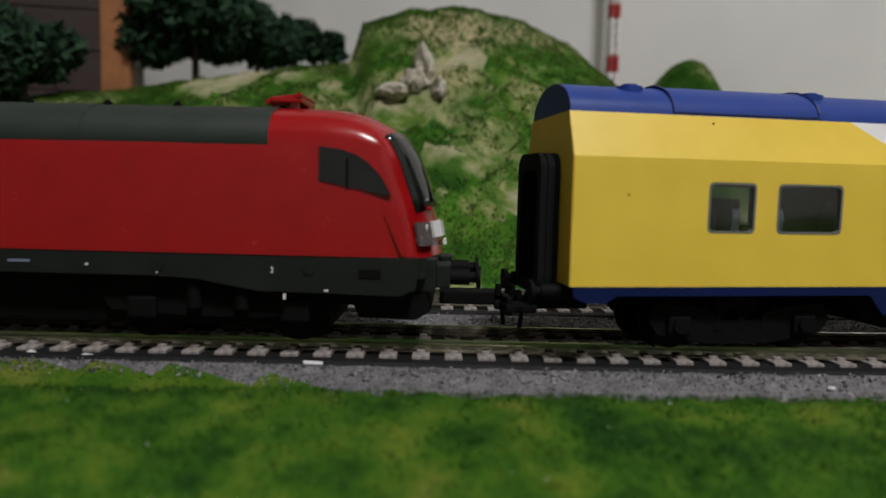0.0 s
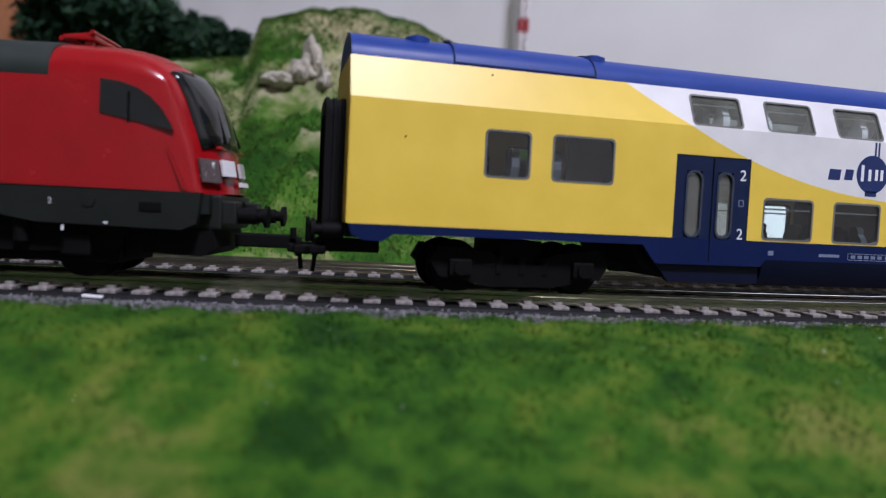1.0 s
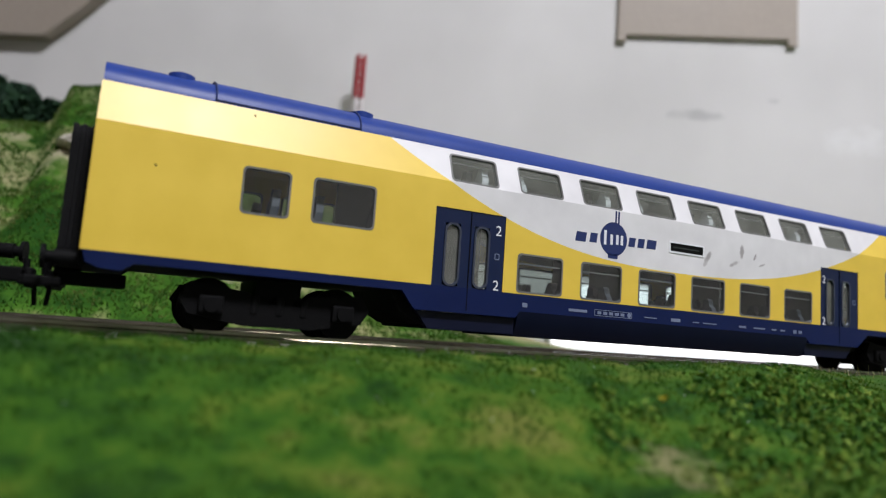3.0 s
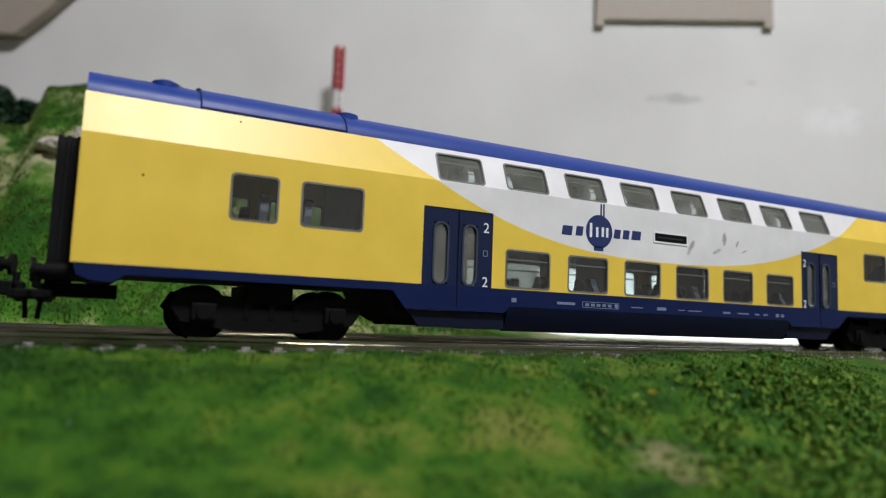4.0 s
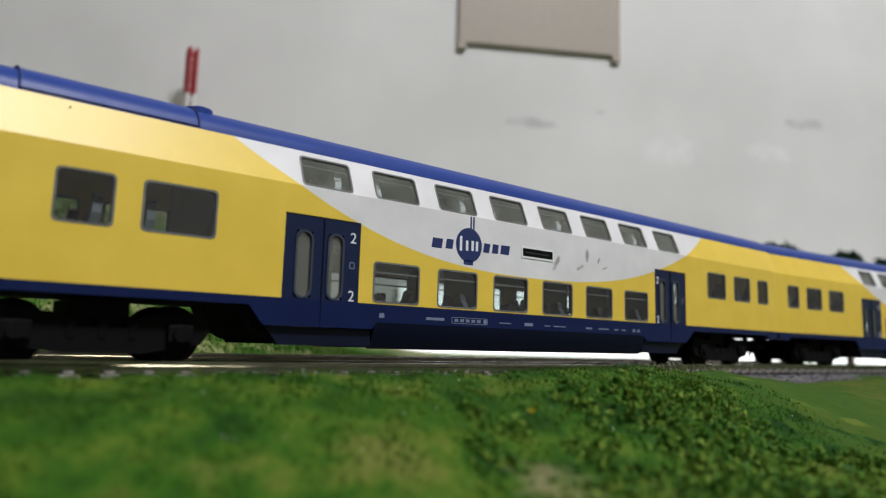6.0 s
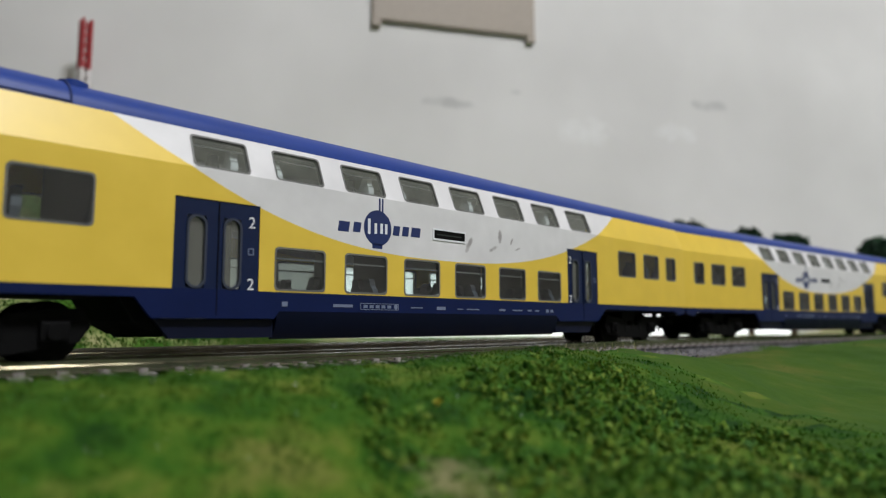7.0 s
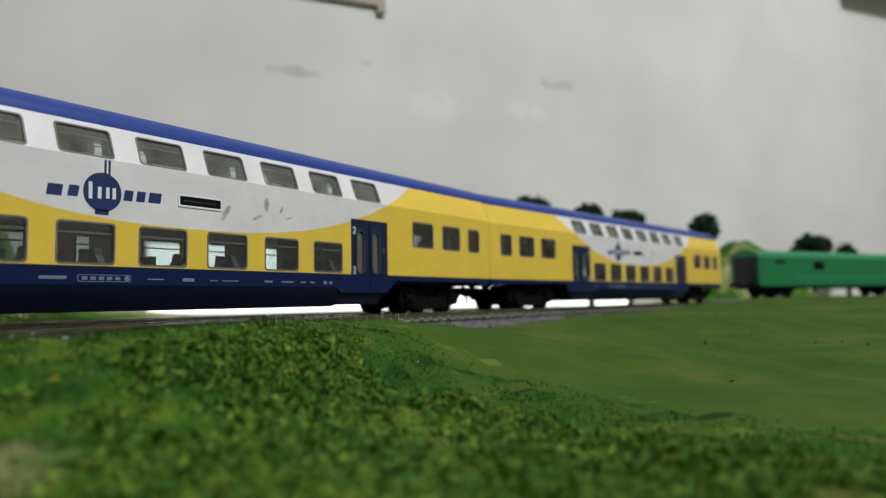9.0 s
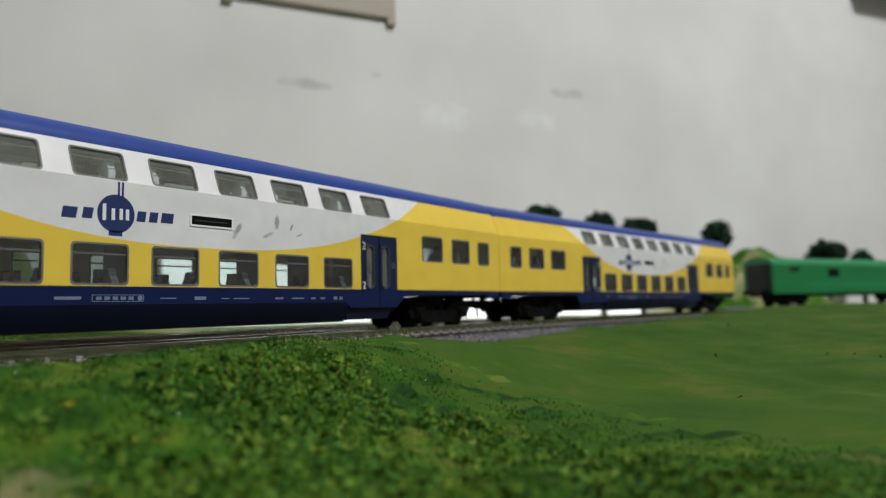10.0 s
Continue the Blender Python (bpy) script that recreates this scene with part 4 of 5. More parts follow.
def locomotive():
    c = thing("electric_locomotive", "red electric locomotive with grey roof and dark frame on the rails", "locomotive", at=LOCO_AT, turn=LOCO_TURN)
    bm = bmesh.new()
    loft(bm, [-22.0, -4.5, -3.8, -3.3, -2.9, -2.5, -2.2, -1.95, -1.7, -1.5, -1.3, -1.15, -1.0, -0.88, -0.78, -0.68, -0.6, -0.52, -0.45, -0.40])
    body = part("body", bm, M_RED, c, smooth=True)
    # grey roof sheet over the machine room
    for s0, s1, grow in ((-22.05, -8.0, 0.02), (-8.0, -6.0, 0.012), (-6.0, -4.2, 0.02)):
        bm = bmesh.new()
        rows = []
        for s in (s0, s1):
            keep = [(y, z) for y, z in section(s, grow) if z > 4.05]
            rows.append(([bm.verts.new((s, y, z)) for y, z in keep], [bm.verts.new((s, 1.7 + (y - 1.7) * 0.97, z - 0.1)) for y, z in keep]))
        (a, al), (b, bl) = rows
        for i in range(len(a) - 1):
            bm.faces.new((a[i], b[i], b[i + 1], a[i + 1]))
            bm.faces.new((al[i], al[i + 1], bl[i + 1], bl[i]))
            bm.faces.new((a[i], a[i + 1], al[i + 1], al[i]))
            bm.faces.new((b[i], bl[i], bl[i + 1], b[i + 1]))
        for i in (0, -1):
            bm.faces.new((a[i], al[i], bl[i], b[i]))
        r = part("roof_sheet", bm, M_GREY, c, smooth=True)
        if s1 > -5:
            bm = bmesh.new()
            plate(bm, lambda u, v: (u, 0.02 + (v - 4.1) * 0.42, v), rounded(s0 + 0.15, s1 - 0.2, 4.22, 4.52, 0.05), (0, -0.03, 0.02), (0, 0.05, 0))
            part("roof_grille", bm, M_GREY, r)
    for s in (-14.0, -11.5, -9.6, -7.9, -6.4):
        bm = bmesh.new()
        tube(bm, (s, 1.0, 4.82), (s, 1.0, 4.96), 0.08, 12)
        tube(bm, (s, 1.0, 4.96), (s, 1.0, 5.0), 0.045, 12)
        part("insulator", bm, M_BLACK, c)
    # folded red pantograph behind the cab
    bm = bmesh.new()
    box(bm, -4.45, -3.75, 1.05, 2.35, 5.02, 5.14, 0.04)
    box(bm, -4.55, -4.2, 1.1, 2.3, 4.98, 5.1, 0.03)
    for s in (-4.35, -3.95):
        for y in (1.25, 2.15):
            box(bm, s - 0.09, s + 0.09, y - 0.09, y + 0.09, 4.8, 5.05, 0.02)
    pan = part("pantograph", bm, M_RED, c)
    bm = bmesh.new()
    for y in (1.2, 2.2):
        tube(bm, (-4.4, y, 5.12), (-3.8, y, 5.19), 0.045, 8)
    tube(bm, (-3.8, 1.0, 5.19), (-3.8, 2.4, 5.19), 0.05, 8)
    part("pantograph_arm", bm, M_RED, pan)
    # cab side windows follow the drawn-in side
    outline = [(u + 0.14, v + 0.05) for u, v in ((-3.30, 4.00), (-3.31, 3.33), (-2.95, 3.26), (-2.5, 3.17), (-2.15, 3.10), (-1.86, 3.05), (-1.93, 3.2), (-2.08, 3.45), (-2.3, 3.68), (-2.55, 3.85), (-2.9, 3.96))]
    for near in (True, False):
        bm = bmesh.new()
        at = (lambda u, v: (u, nose_in(u) + 0.012, v)) if near else (lambda u, v: (u, 3.388 - nose_in(u), v))
        plate(bm, at, outline, (0, -0.03 if near else 0.03, 0), (0, 0.06 if near else -0.06, 0))
        part("cab_window", bm, M_TINT, c)
    bm = bmesh.new()
    box(bm, -2.62, -2.57, -0.022, 0.0, 3.2, 3.82)
    part("window_bar", bm, M_BLACK, c)
    # windscreen on the sloping nose
    bm = bmesh.new()
    rows = []
    for s in (-1.46, -1.3, -1.15, -1.0, -0.88, -0.78, -0.68, -0.6):
        e = 0.26 + nose_in(s)
        ys = [e + (3.4 - 2 * e) * k / 8 for k in range(9)]
        top = nose_top(s)
        rows.append([bm.verts.new((swept(s, y) + 0.05, y, top - 0.2 * (abs(y - 1.7) / (1.7 - nose_in(s))) ** 3 + 0.03)) for y in ys])
    for a, b in zip(rows, rows[1:]):
        for i in range(8):
            bm.faces.new((a[i], b[i], b[i + 1], a[i + 1]))
    me = mesh_from(bm, "windscreen", True)
    glassy = part("windscreen", me, M_TINT, c)
    glassy.modifiers.new("thick", "SOLIDIFY").thickness = 0.0006
    bm = bmesh.new()
    tube(bm, (-0.92, 1.1, 2.98), (-1.25, 1.25, 3.85), 0.03, 6)
    tube(bm, (-0.92, 2.3, 2.98), (-1.25, 2.15, 3.85), 0.03, 6)
    part("wiper", bm, M_BLACK, c)
    # ledge, lights, stickers and the groove at the cab corner
    bm = bmesh.new()
    box(bm, -1.3, -0.92, 0.75, 2.65, 2.80, 2.88, 0.03)
    part("nose_ledge", bm, M_RED, c)
    def front_patch(name, y0, y1, z0, z1, material, parent, label="", out=0.045):
        """A thin plate lying on the rounded nose."""
        bm = bmesh.new()
        rows = []
        for k in range(3):
            z = z0 + (z1 - z0) * k / 2
            s = float(np.interp(-z, [-4.0, -3.5, -2.95, -2.4, -1.88], [-1.05, -0.8, -0.62, -0.5, -0.4]))
            rows.append([bm.verts.new((swept(s, y0 + (y1 - y0) * j / 4) + out, y0 + (y1 - y0) * j / 4, z)) for j in range(5)])
        for ra, rb in zip(rows, rows[1:]):
            for j in range(4):
                bm.faces.new((ra[j], rb[j], rb[j + 1], ra[j + 1]))
        ob = part(name, bm, material, parent, label)
        ob.modifiers.new("thick", "SOLIDIFY").thickness = 0.0006
        return ob

    for y0, y1 in ((0.22, 0.66), (2.74, 3.18)):
        h = front_patch("headlight", y0, y1, 2.08, 2.56, M_LAMPBACK, c)
        mid = (y0 + y1) / 2
        for dy, z in ((-0.1, 2.24), (0.1, 2.24), (0.08, 2.44)):
            bm = bmesh.new()
            x = swept(-0.5, mid + dy)
            tube(bm, (x - 0.02, mid + dy, z), (x + 0.10, mid + dy, z), 0.085, 14)
            part("lens", bm, M_LENS, h, smooth=True)
    front_patch("sticker", 0.74, 1.22, 2.24, 2.58, M_STICKER, c, "white square sticker", 0.06)
    front_patch("sticker", 2.0, 2.3, 2.24, 2.56, M_STICKER, c, "white square sticker", 0.06)
    front_patch("emblem", 1.5, 1.86, 2.24, 2.56, M_LENS, c, "", 0.06)
    front_patch("number_bar", 1.4, 2.1, 2.04, 2.14, M_STICKER, c, "", 0.06)
    bm = bmesh.new()
    prism(bm, [(-1.86, 2.72), (-1.8, 2.72), (-1.42, 1.9), (-1.5, 1.9)], 0.045, 0.2)
    part("corner_groove", bm, M_RED, c)
    # dark frame with its dropped front
    for y0, y1 in ((0.02, 0.22), (3.18, 3.38)):
        bm = bmesh.new()
        prism(bm, [(-22.0, 1.86), (-22.0, 1.40), (-6.6, 1.38), (-5.7, 1.34), (-5.0, 1.22), (-4.4, 1.12), (-1.5, 1.08), (-1.2, 1.22), (-1.15, 1.5), (-1.12, 1.86)], y0, y1)
        part("side_frame", bm, M_SKIRT, c)
    bm = bmesh.new()
    box(bm, -1.5, -0.80, 0.45, 2.95, 1.1, 1.84, 0.06)
    box(bm, -22.0, -1.0, 0.2, 3.2, 1.42, 1.84)
    beam = part("buffer_beam", bm, M_SKIRT, c)
    for y in (0.72, 2.68):
        bm = bmesh.new()
        box(bm, -0.82, -0.5, y - 0.27, y + 0.27, 1.2, 1.72, 0.05)
        part("buffer_block", bm, M_SKIRT, beam)
        buffer(beam, -0.55, y, 1, 1.42)
    bm = bmesh.new()
    prism(bm, [(-3.2, 1.1), (-1.0, 1.1), (-0.9, 0.72), (-1.2, 0.52), (-2.4, 0.55), (-2.5, 0.8), (-3.1, 0.85)], 0.45, 2.95)
    part("rail_guard", bm, M_BLACK, c)
    part("underfloor_casing", box(bmesh.new(), -21.5, -3.0, 0.62, 2.78, 0.28, 1.45, 0.08), M_BLACK, c)
    coupler(c, -0.75, 1, 1.7)
    for s, z, w, h in ((-3.0, 1.16, 0.08, 0.04), (-7.9, 1.58, 0.05, 0.05), (-6.45, 1.46, 0.05, 0.05), (-9.3, 1.62, 0.45, 0.05), (-3.85, 1.02, 0.05, 0.11)):
        bm = bmesh.new()
        box(bm, s - w / 2, s + w / 2, 0.0, 0.03, z - h / 2, z + h / 2)
        part("print_bar", bm, M_STICKER if w < 0.2 else M_MARKDIM, c)
    glyph("2", 0.16, M_STICKER, c, (-4.1, -0.006, 1.55))
    bm = bmesh.new()
    box(bm, -2.35, -1.9, 0.0, 0.05, 1.42, 1.62, 0.02)
    part("step_recess", bm, M_BLACK, c)
    for s in (-3.35, -6.45):
        bm = bmesh.new()
        tube(bm, (s, -0.01, 1.6), (s, 0.05, 1.6), 0.13, 18)
        part("frame_cap", bm, M_SKIRT, c)
    # two bogies with large wheels
    for mid in (-5.3, -16.7):
        b = part("bogie", prism(bmesh.new(), [(mid - 2.6, 1.0), (mid - 2.2, 1.3), (mid + 2.2, 1.3), (mid + 2.6, 1.0), (mid + 2.3, 0.6), (mid + 0.7, 0.5), (mid - 0.7, 0.5), (mid - 2.3, 0.6)], 0.38, 0.6), M_BLACK, c)
        bm = bmesh.new()
        box(bm, mid - 2.3, mid + 2.3, 0.6, 2.8, 0.75, 1.4)
        box(bm, mid - 2.4, mid + 2.4, 2.8, 3.0, 0.6, 1.25)
        part("bogie_frame", bm, M_BLACK, b)
        for wx in (mid - 1.6, mid + 1.6):
            bm = bmesh.new()
            tube(bm, (wx, 0.75, 0.62), (wx, 1.0, 0.62), 0.65, 30)
            tube(bm, (wx, 1.0, 0.62), (wx, 1.08, 0.62), 0.74, 30)
            tube(bm, (wx, 2.4, 0.62), (wx, 2.65, 0.62), 0.65, 30)
            tube(bm, (wx, 0.55, 0.62), (wx, 2.85, 0.62), 0.15, 12)
            part("wheelset", bm, M_BLACK, b, smooth=True)
            bm = bmesh.new()
            box(bm, wx - 0.3, wx + 0.3, 0.24, 0.4, 0.45, 0.9, 0.05)
            part("axle_box", bm, M_BLACK, b)
        for sx in (mid - 0.5, mid + 0.5):
            bm = bmesh.new()
            tube(bm, (sx, 0.3, 0.7), (sx, 0.3, 1.3), 0.16, 14)
            part("spring", bm, M_BLACK, b)
    return c


locomotive()


# ---- green wagon beyond the train ----
def wagon():
    c = thing("green_railway_wagon", "bright green railway wagon with a dark grille window", "railway wagon", at=(70.0, -4.3, 0.3), turn=-27.0)
    holes = [(7.6, 9.2, 2.45, 3.2)]
    flat = lambda u, v: (u, 0.0, v)
    bm = bmesh.new()
    panel(bm, flat, (0, 24), (0.95, 3.55), holes, (0, 0.1, 0))
    box(bm, 0, 24, 3.0, 3.1, 0.95, 3.55)
    box(bm, 0, 0.1, 0.1, 3.0, 0.95, 3.55)
    box(bm, 23.9, 24, 0.1, 3.0, 0.95, 3.55)
    part("body", bm, M_GREEN, c)
    bm = bmesh.new()
    arc = [(-0.05, 3.5), (0.1, 3.8), (0.5, 4.05), (1.1, 4.2), (1.55, 4.24), (2.0, 4.2), (2.6, 4.05), (3.0, 3.8), (3.15, 3.5)]
    va = [bm.verts.new((-0.05, y, z)) for y, z in arc]
    vb = [bm.verts.new((24.05, y, z)) for y, z in arc]
    bm.faces.new(va)
    bm.faces.new(vb[::-1])
    bm.faces.new((va[0], va[-1], vb[-1], vb[0]))
    for i in range(len(va) - 1):
        bm.faces.new((va[i], va[i + 1], vb[i + 1], vb[i]))
    part("roof", bm, M_GREENROOF, c, smooth=True)
    w = part("window", box(bmesh.new(), 7.55, 9.25, 0.04, 0.08, 2.4, 3.25), M_BLACK, c)
    for k in range(6):
        part("grille_slat", box(bmesh.new(), 7.6, 9.2, -0.02, 0.05, 2.47 + 0.125 * k, 2.51 + 0.125 * k), M_SKIRT, w)
    for x in (2.2, 5.0, 12.5, 15.0, 18.5):
        part("hatch", box(bmesh.new(), x, x + 1.3, -0.03, 0.02, 2.95, 3.3, 0.02), M_SKIRT if x < 3 else M_GREEN, c)
    part("stripe", box(bmesh.new(), 4.6, 24, -0.012, 0.02, 1.5, 2.0), M_GREENROOF, c)
    for x, way in ((0, -1), (24, 1)):
        part("end_door", box(bmesh.new(), *sorted((x, x + 0.25 * way)), 0.5, 2.6, 0.9, 3.6, 0.05), M_SKIRT, c)
        buffer(c, x, 0.6, way, 1.1)
        buffer(c, x, 2.5, way, 1.1)
    part("underframe", box(bmesh.new(), 0.3, 23.7, 0.2, 2.9, 0.7, 0.98), M_BLACK, c)
    for x in (3.4, 20.6):
        b = part("bogie", box(bmesh.new(), x - 1.7, x + 1.7, 0.4, 2.7, 0.3, 0.7, 0.05), M_BLACK, c)
        for wx in (x - 1.2, x + 1.2):
            bm = bmesh.new()
            tube(bm, (wx, 0.7, 0.18), (wx, 0.95, 0.18), 0.5, 20)
            tube(bm, (wx, 2.2, 0.18), (wx, 2.45, 0.18), 0.5, 20)
            tube(bm, (wx, 0.6, 0.18), (wx, 2.6, 0.18), 0.1, 10)
            part("wheelset", bm, M_BLACK, b, smooth=True)


wagon()

# ---- things on and at the wall ----
def wall_box(name, p0, p1, z0, z1, deep, label, category, material, feet=True):
    c = thing(name, label, category)
    c.matrix_basis = pose(WALL_AT[0] * CM, WALL_AT[1] * CM, 0, 0, 0, WALL_TURN)
    bm = bmesh.new()
    box(bm, p0, p1, -deep, -0.02, z0, z1, 0.2)
    part("cabinet_body", bm, material, c)
    if feet:
        for a in (p0, p1 - 0.9):
            bm = bmesh.new()
            box(bm, a, a + 0.9, -deep - 0.03, -0.02, z0 - 0.6, z0 + 0.1, 0.1)
            part("side_panel_foot", bm, material, c)
    return c


wall_box("wall_cabinet", -4.2, 12.5, 29.7, 70, 0.5, "beige wall-hung cabinet with side panels reaching below", "cabinet", M_SHELF)
slanted = thing("slanted_wall_panel", "beige wall panel with a slanting side edge", "wall panel")
slanted.matrix_basis = pose(WALL_AT[0] * CM, WALL_AT[1] * CM, 0, 0, 0, WALL_TURN)
part("panel_board", prism(bmesh.new(), [(-90, 27.4), (-61.4, 27.3), (-58.2, 29.9), (-55.8, 32.2), (-47.0, 41.0), (-47.0, 70), (-90, 70)], -1.5, -0.02), M_SHELF, slanted)
wall_box("wall_shelf", 80.5, 102, 44.3, 47, 4.0, "dark brown shelf high on the wall", "shelf", M_DARKBOX, False)

# added glowing panel: makes the wall foot behind the train read as brightly lit
wall_glow = thing("wall_foot_glow", "white glowing panel added for the brightly lit wall foot", "lamp")
wall_glow.matrix_basis = pose(WALL_AT[0] * CM, WALL_AT[1] * CM, 0, 0, 0, WALL_TURN)
part("glow_backing", box(bmesh.new(), -9.2, 41, -0.9, -0.1, -0.7, 5.7, 0.1), M_CEIL, wall_glow)
part("glow_panel", box(bmesh.new(), -9.0, 40.8, -1.2, -0.88, -0.4, 5.5, 0.1), M_WALLGLOW, wall_glow)


def mast(x, y, z0, z1):
    c = thing("lattice_mast", "slender red and white lattice mast behind the hills", "mast", at=(x, y, 0))
    for k, (z, lo) in enumerate(((z1, 21.4), (21.4, 19.6), (19.6, 18.4), (18.4, 15.2), (15.2, 13.8), (13.8, 10.0), (10.0, z0))):
        bm = bmesh.new()
        for sx in (-0.30, 0.30):
            for sy in (-0.30, 0.30):
                tube(bm, (sx, sy, lo), (sx, sy, z), 0.16, 6)
        for a in np.arange(lo, z - 0.4, 0.8):
            for s in (-0.30, 0.30):
                tube(bm, (-0.30, s, a), (0.30, s, min(a + 0.9, z)), 0.09, 5)
                tube(bm, (s, -0.30, min(a + 0.9, z)), (s, 0.30, a), 0.09, 5)
        part("mast_section", bm, M_MASTRED if k % 2 == 0 else M_MASTWHITE, c)


mast(19.7, 45.2, 4.0, 25.6)


def building():
    c = thing("timber_house", "dark maroon timber house with an orange-brown corner post", "house", at=(-19.4, 43.0, 0))
    part("wall", box(bmesh.new(), -26, -2.0, 0.2, 12, 3, 32), M_DARKWOOD, c)
    for k in range(8):
        part("board", box(bmesh.new(), -26, -2.1, 0.08, 0.25, 7.0 + 3.0 * k, 9.85 + 3.0 * k, 0.05), M_DARKWOOD, c)
    part("corner_post", box(bmesh.new(), -2.1, 0, 0, 2.2, 3, 32, 0.1), M_WOOD, c)


building()


# ---- trees ----
def tree(x, y, crown_r, crown_z, crown_h, seed, label, lean=0.0, count=2600, size=0.34):
    rng = np.random.default_rng(seed)
    z0 = float(height(x, y)) - 0.1
    c = thing("tree", label, "tree", group="trees", at=(x, y, 0))
    bm = bmesh.new()
    mid = (lean * 0.5, 0, (z0 + crown_z) / 2)
    tube(bm, (0, 0, z0), mid, 0.35, 10, 0.26)
    tube(bm, mid, (lean, 0, crown_z + crown_h * 0.3), 0.26, 10, 0.08)
    trunk = part("trunk", bm, M_BARK, c)
    lobes = []
    for k in range(9):
        a, r = rng.uniform(0, 6.28), crown_r * rng.uniform(0.25, 0.72)
        lobes.append((lean + r * math.cos(a), r * math.sin(a), crown_z + crown_h * rng.uniform(-0.5, 0.55), crown_r * rng.uniform(0.38, 0.6)))
    bm = bmesh.new()
    for lx_, ly_, lz_, r in lobes[:6]:
        tube(bm, (lean * 0.7, 0, crown_z - crown_h * 0.45), (lx_, ly_, lz_), 0.12, 6, 0.04)
    part("limbs", bm, M_BARK, trunk)
    pick = rng.integers(0, len(lobes), count)
    lob = np.array(lobes)[pick]
    d = rng.normal(size=(count, 3))
    d /= np.linalg.norm(d, axis=1, keepdims=True)
    r = lob[:, 3] * rng.uniform(0.45, 1.0, count) ** 0.5
    pos = lob[:, :3] + d * r[:, None] * np.array((1, 1, 0.85))
    shape = rng.normal(size=(count, 4, 3)) * size
    crown = scatter("crown", pos, shape, [(0, 1, 2), (0, 2, 3), (0, 3, 1), (1, 3, 2)], M_LEAF, c)
    return c


DARK = "dark green model tree with a dense ragged crown"
tree(-14.9, 44.0, 4.3, 16.2, 5.0, 1, DARK, count=5200)
tree(-10.3, 44.5, 3.6, 15.2, 2.6, 2, DARK, count=4600)
tree(-7.3, 43.5, 2.1, 14.5, 2.0, 3, DARK)
tree(-4.6, 43.0, 0.8, 14.0, 1.2, 4, "small dark green model bush on the ridge", count=600)
tree(-22.0, 30.5, 2.6, 10.2, 4.0, 5, DARK)
for k, (p, z, r) in enumerate(((26.8, 11.1, 1.8), (33.7, 10.2, 1.1), (38.8, 9.8, 1.5), (49.2, 9.8, 1.7), (67.6, 7.9, 2.0), (74.0, 6.6, 1.1))):
    px, py, _ = on_wall(p, 4.0)
    tree(px, py, r, z - r * 0.85 - 0.2, r * 0.9, 20 + k, "round dark green model tree standing near the wall", count=1300, size=0.3)


# ---- rocks set into the hill ----
def rock(x, y, w, h, seed, label="pale grey-white plaster rock face on the hill"):
    rng = np.random.default_rng(seed)
    bm = bmesh.new()
    bmesh.ops.create_icosphere(bm, subdivisions=3, radius=1.0)
    for v in bm.verts:
        k = 1 + 0.35 * noise.noise(v.co * 1.6 + Vector((seed, 0, 0))) + 0.18 * noise.noise(v.co * 4.0)
        v.co = Vector((v.co.x * w * k, v.co.y * 1.3 * k, v.co.z * h * k))
    ob = part("rock", bm, M_ROCK)
    ob.matrix_basis = pose(x * CM, y * CM, float(height(x, y)) * CM)
    tagged(ob, label, "rock", "rocks on the hills")


def slope_y(x, z):
    """Where the hillside facing the tracks reaches the height z."""
    ys = np.arange(11.0, 34.0, 0.1)
    return float(ys[int(np.argmax(height(np.full(len(ys), x), ys) > z))])


for k, (x, z, w, h) in enumerate(((0.3, 8.6, 0.55, 1.2), (-0.3, 7.6, 0.7, 0.8), (0.9, 7.4, 0.45, 0.7), (-1.5, 6.9, 0.8, 0.45))):
    rock(x, slope_y(x, z) + 1.15, w, h, k + 1)

# ---- turf, foam and ballast grains ----
rng = np.random.default_rng(11)


def strewn(n, x0, x1, y0, y1, keep):
    x, y = rng.uniform(x0, x1, n), rng.uniform(y0, y1, n)
    ok = keep(x, y)
    return x[ok], y[ok]


def grass(name, x, y, tall, wide, label, material):
    n = len(x)
    z = height(x, y) - 0.01
    a, lean = rng.uniform(0, 6.28, n), rng.uniform(-0.6, 0.6, (n, 2))
    h = tall * rng.uniform(0.5, 1.2, n)
    s = np.zeros((n, 3, 3))
    s[:, 0, 0], s[:, 0, 1] = np.cos(a) * wide, np.sin(a) * wide
    s[:, 1, 0], s[:, 1, 1] = -np.cos(a) * wide, -np.sin(a) * wide
    s[:, 2, 0], s[:, 2, 1], s[:, 2, 2] = lean[:, 0] * h, lean[:, 1] * h, h
    ob = scatter(name, np.stack([x, y, z], 1), s, [(0, 1, 2)], material)
    return tagged(ob, label, "grass", kind="stuff")


side_off = lambda x, y: centre(x) - y
x, y = strewn(210000, -14, 42, -16, 3.5, lambda x, y: (side_off(x, y) > ballast_edge(x) + 0.05 + 0.3 * wobble(x, y, 1.3)) & (rng.uniform(0, 1, len(x)) < np.clip(1.25 - np.hypot(x - 6, y + 10) / 36, 0, 1) * np.clip((18.0 - x) / 2.5, 0, 1)))
grass("grass_flock", x, y, 0.06, 0.022, "short green static grass flock on the bank", M_BLADE)
x, y = strewn(5000, 25, 75, -40, 0, lambda x, y: side_off(x, y) > 3.4)
grass("meadow_flock", x, y, 0.03, 0.03, "short green static grass flock on the meadow", M_BLADE)
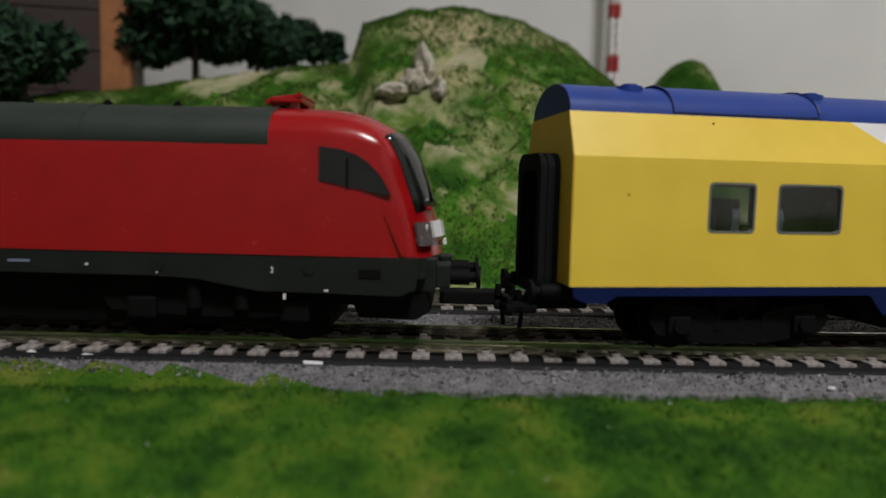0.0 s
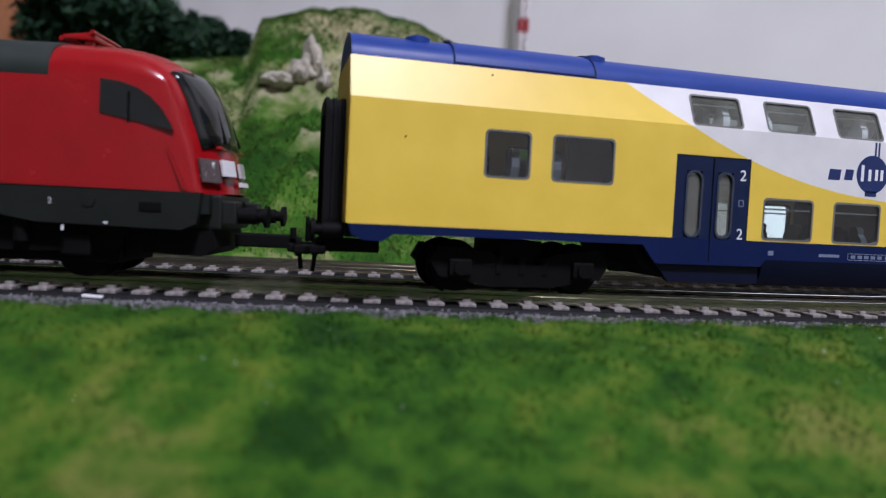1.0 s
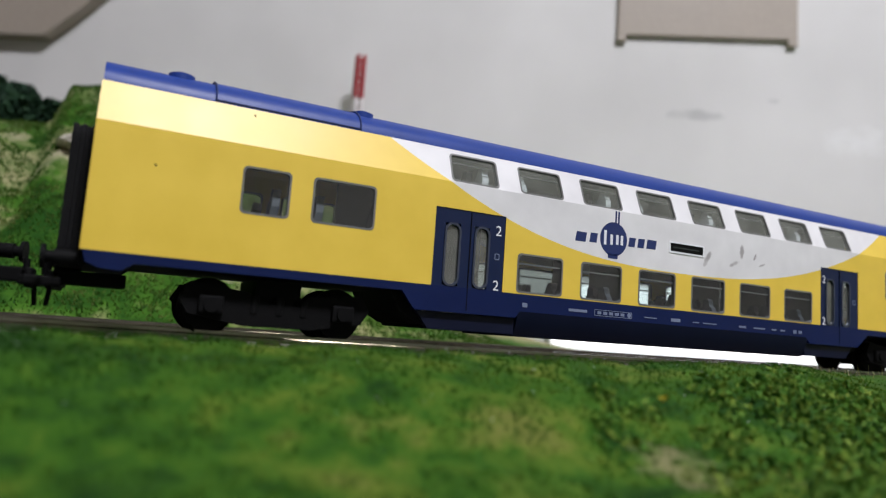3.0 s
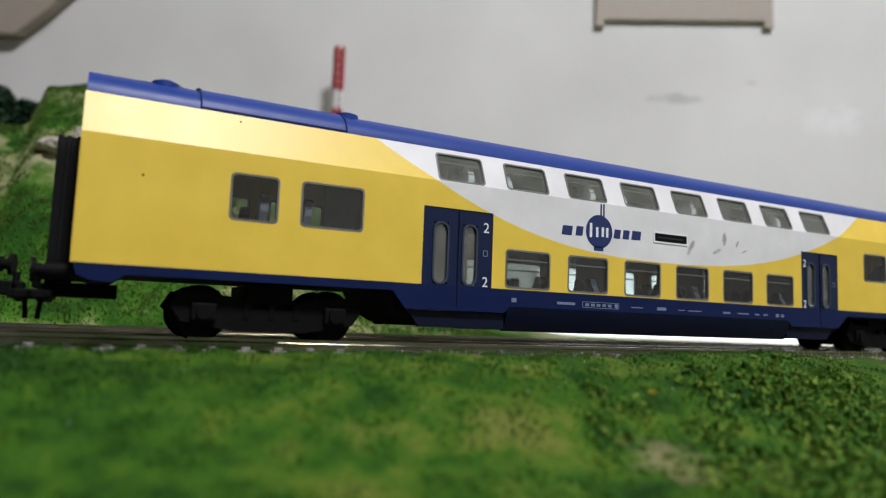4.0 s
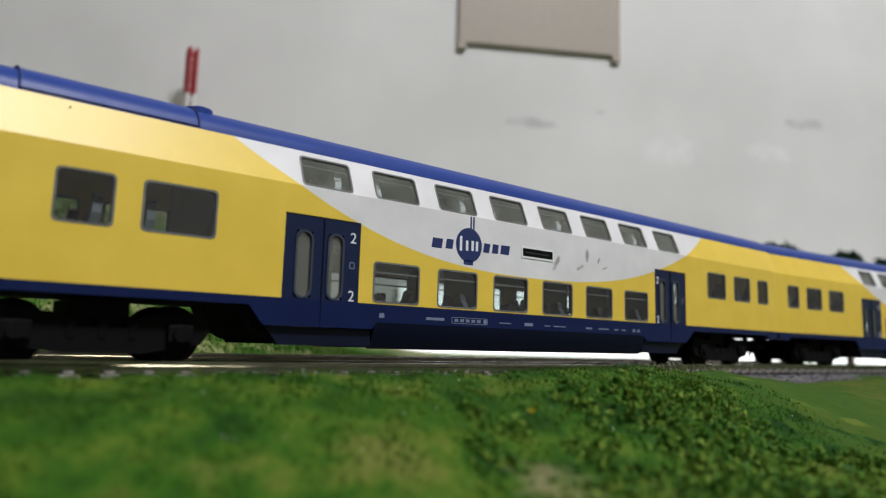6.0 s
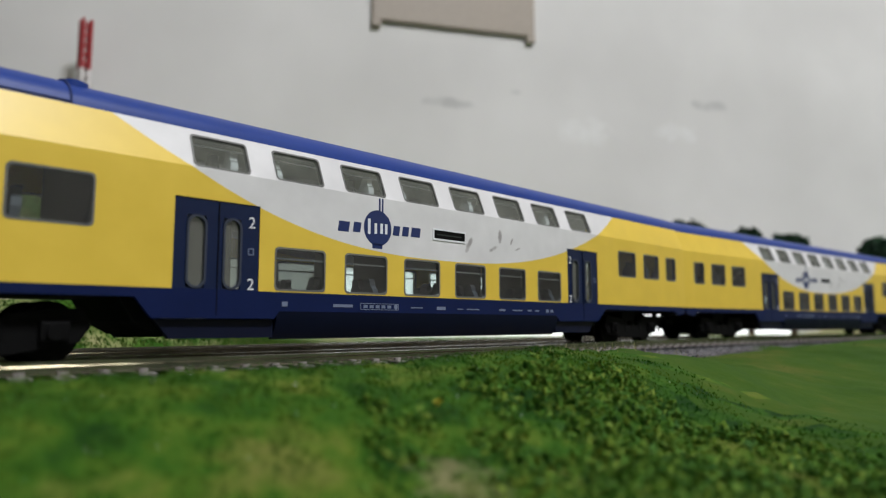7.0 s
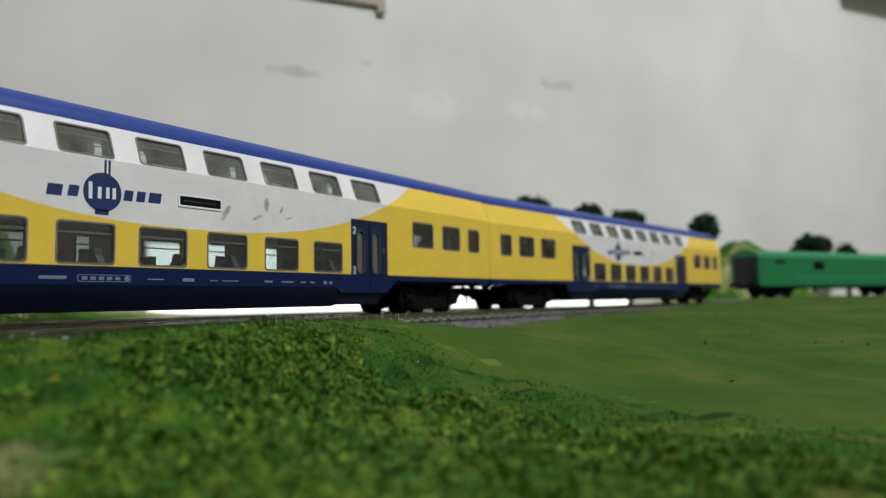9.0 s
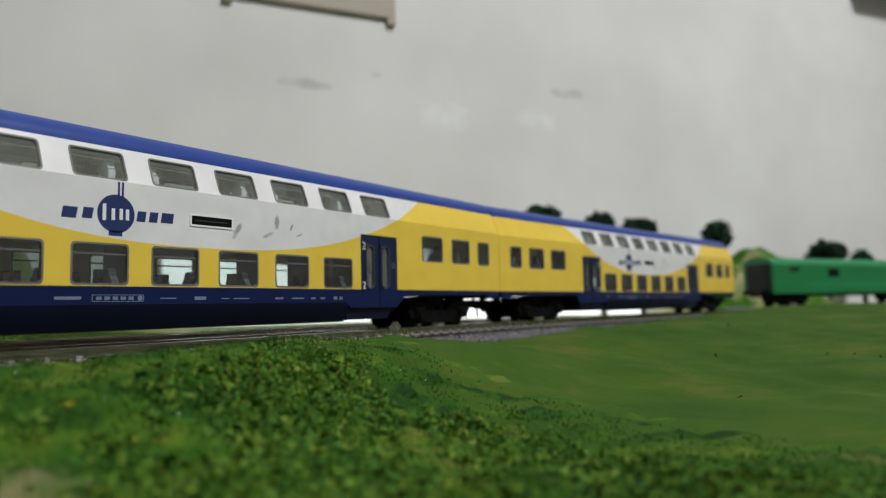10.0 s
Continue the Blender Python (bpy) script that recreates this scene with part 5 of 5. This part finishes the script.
x, y = strewn(190000, -26, 26, 10, 40, lambda x, y: (side_off(x, y) < -10.2) & (rocky(x, y, height(x, y)) + rng.normal(0, 0.12, len(x)) < 0))
grass("hill_flock", x, y, 0.14, 0.05, "short green grass flock on the hills", M_HILLBLADE)

def foamy(x, y):
    """Foam lies thick on the near slope of the bank and thins out towards its crest and the meadow."""
    o = side_off(x, y)
    thin = 0.32 * np.clip(6.5 + 0.6 * (y + 13.0) - x, 0, None) + 1.2 * np.clip(x - 14.3, 0, None) + 0.75 * np.clip(6.6 - o, 0, None)
    return 0.8 * wobble(x, y, 1.7, 5.0) + 0.45 * wobble(x, y, 0.7, 2.0) + rng.normal(0, 0.22, len(x)) > thin - 0.12


x, y = strewn(330000, -1, 24, -15.5, -1.5, lambda x, y: (side_off(x, y) > 3.8) & foamy(x, y))
n = len(x)
lump = np.clip(wobble(x, y, 1.3, 1.0) + 0.8 * wobble(x + 0.3 * y, y, 0.48, 3.0) + 0.6 * wobble(x, y - 0.4 * x, 0.23, 8.0), 0, 1.7) * 0.13
ob = scatter("ground_foam", np.stack([x, y, height(x, y) + 0.03 + lump * rng.uniform(0.2, 1, n)], 1), rng.normal(size=(n, 4, 3)) * (0.020 + 0.042 * rng.uniform(0, 1, (n, 1, 1)) ** 2), [(0, 1, 2), (0, 2, 3), (0, 3, 1), (1, 3, 2)], M_FOAM)
tagged(ob, "crumbly green foam flakes strewn over the bank", "foam flakes", kind="stuff")

x, y = strewn(230000, -26, 50, -3.5, 16, lambda x, y: (side_off(x, y) < ballast_edge(x) + 0.25) & (side_off(x, y) > -10.0) & (np.abs(side_off(x, y)) > 1.7) & (np.abs(side_off(x, y) + 6.2) > 1.7))
n = len(x)
ob = scatter("ballast_grains", np.stack([x, y, height(x, y)], 1), rng.normal(size=(n, 4, 3)) * (0.022 + 0.02 * rng.uniform(0, 1, (n, 1, 1)) ** 3), [(0, 1, 2), (0, 2, 3), (0, 3, 1), (1, 3, 2)], M_STONE)
tagged(ob, "loose grey ballast grains beside the sleepers", "ballast", kind="stuff")

x, y = strewn(420, 14, 24, -6, 0, lambda x, y: (side_off(x, y) > 3.6) & (side_off(x, y) < 5.2))
grass("straw_wisps", x, y, 0.24, 0.009, "thin pale straw wisps along the bank's crest", M_STRAW)
x, y = strewn(40, 12, 60, -22, -4, lambda x, y: side_off(x, y) > 5)
ob = scatter("dark_crumbs", np.stack([x, y, height(x, y) + 0.06], 1), rng.normal(size=(len(x), 4, 3)) * 0.05, [(0, 1, 2), (0, 2, 3), (0, 3, 1), (1, 3, 2)], M_LEAF)
tagged(ob, "few dark foam crumbs lying on the meadow", "foam crumbs", kind="stuff")
x, y = rng.normal(8.9, 0.03, 24), rng.normal(-6.15, 0.03, 24)
ob = scatter("flower_tuft", np.stack([x, y, height(x, y) + 0.08], 1), rng.normal(size=(24, 4, 3)) * 0.018, [(0, 1, 2), (0, 2, 3), (0, 3, 1), (1, 3, 2)], M_YELLOW)
tagged(ob, "tiny yellow foam flower tuft in the grass", "flowers", kind="stuff")

x, y = strewn(420, -13, 16, -8, 3, lambda x, y: (side_off(x, y) > ballast_edge(x)) & (side_off(x, y) < 8))
ob = scatter("pale_crumbs", np.stack([x, y, height(x, y) + 0.05], 1), rng.normal(size=(len(x), 4, 3)) * 0.010, [(0, 1, 2), (0, 2, 3), (0, 3, 1), (1, 3, 2)], M_STICKER)
tagged(ob, "tiny pale crumbs sprinkled over the grass", "crumbs", kind="stuff")

# pale chips lying by the sleepers
for k, (x, y, w) in enumerate(((-10.8, 2.6, 0.2), (-9.6, 2.3, 0.16), (-5.0, 1.35, 0.2), (-2.6, -0.2, 0.10), (5.2, -0.9, 0.08))):
    bm = bmesh.new()
    box(bm, -w, w, -0.06, 0.06, 0, 0.05, 0.015)
    ob = part("plaster_chip", bm, M_STICKER)
    ob.matrix_basis = pose(x * CM, y * CM, (float(height(x, y)) + 0.02) * CM, 6, 4, 20 * k - 40)
    tagged(ob, "small white plaster chip lying on the ballast", "chip", "plaster chips")
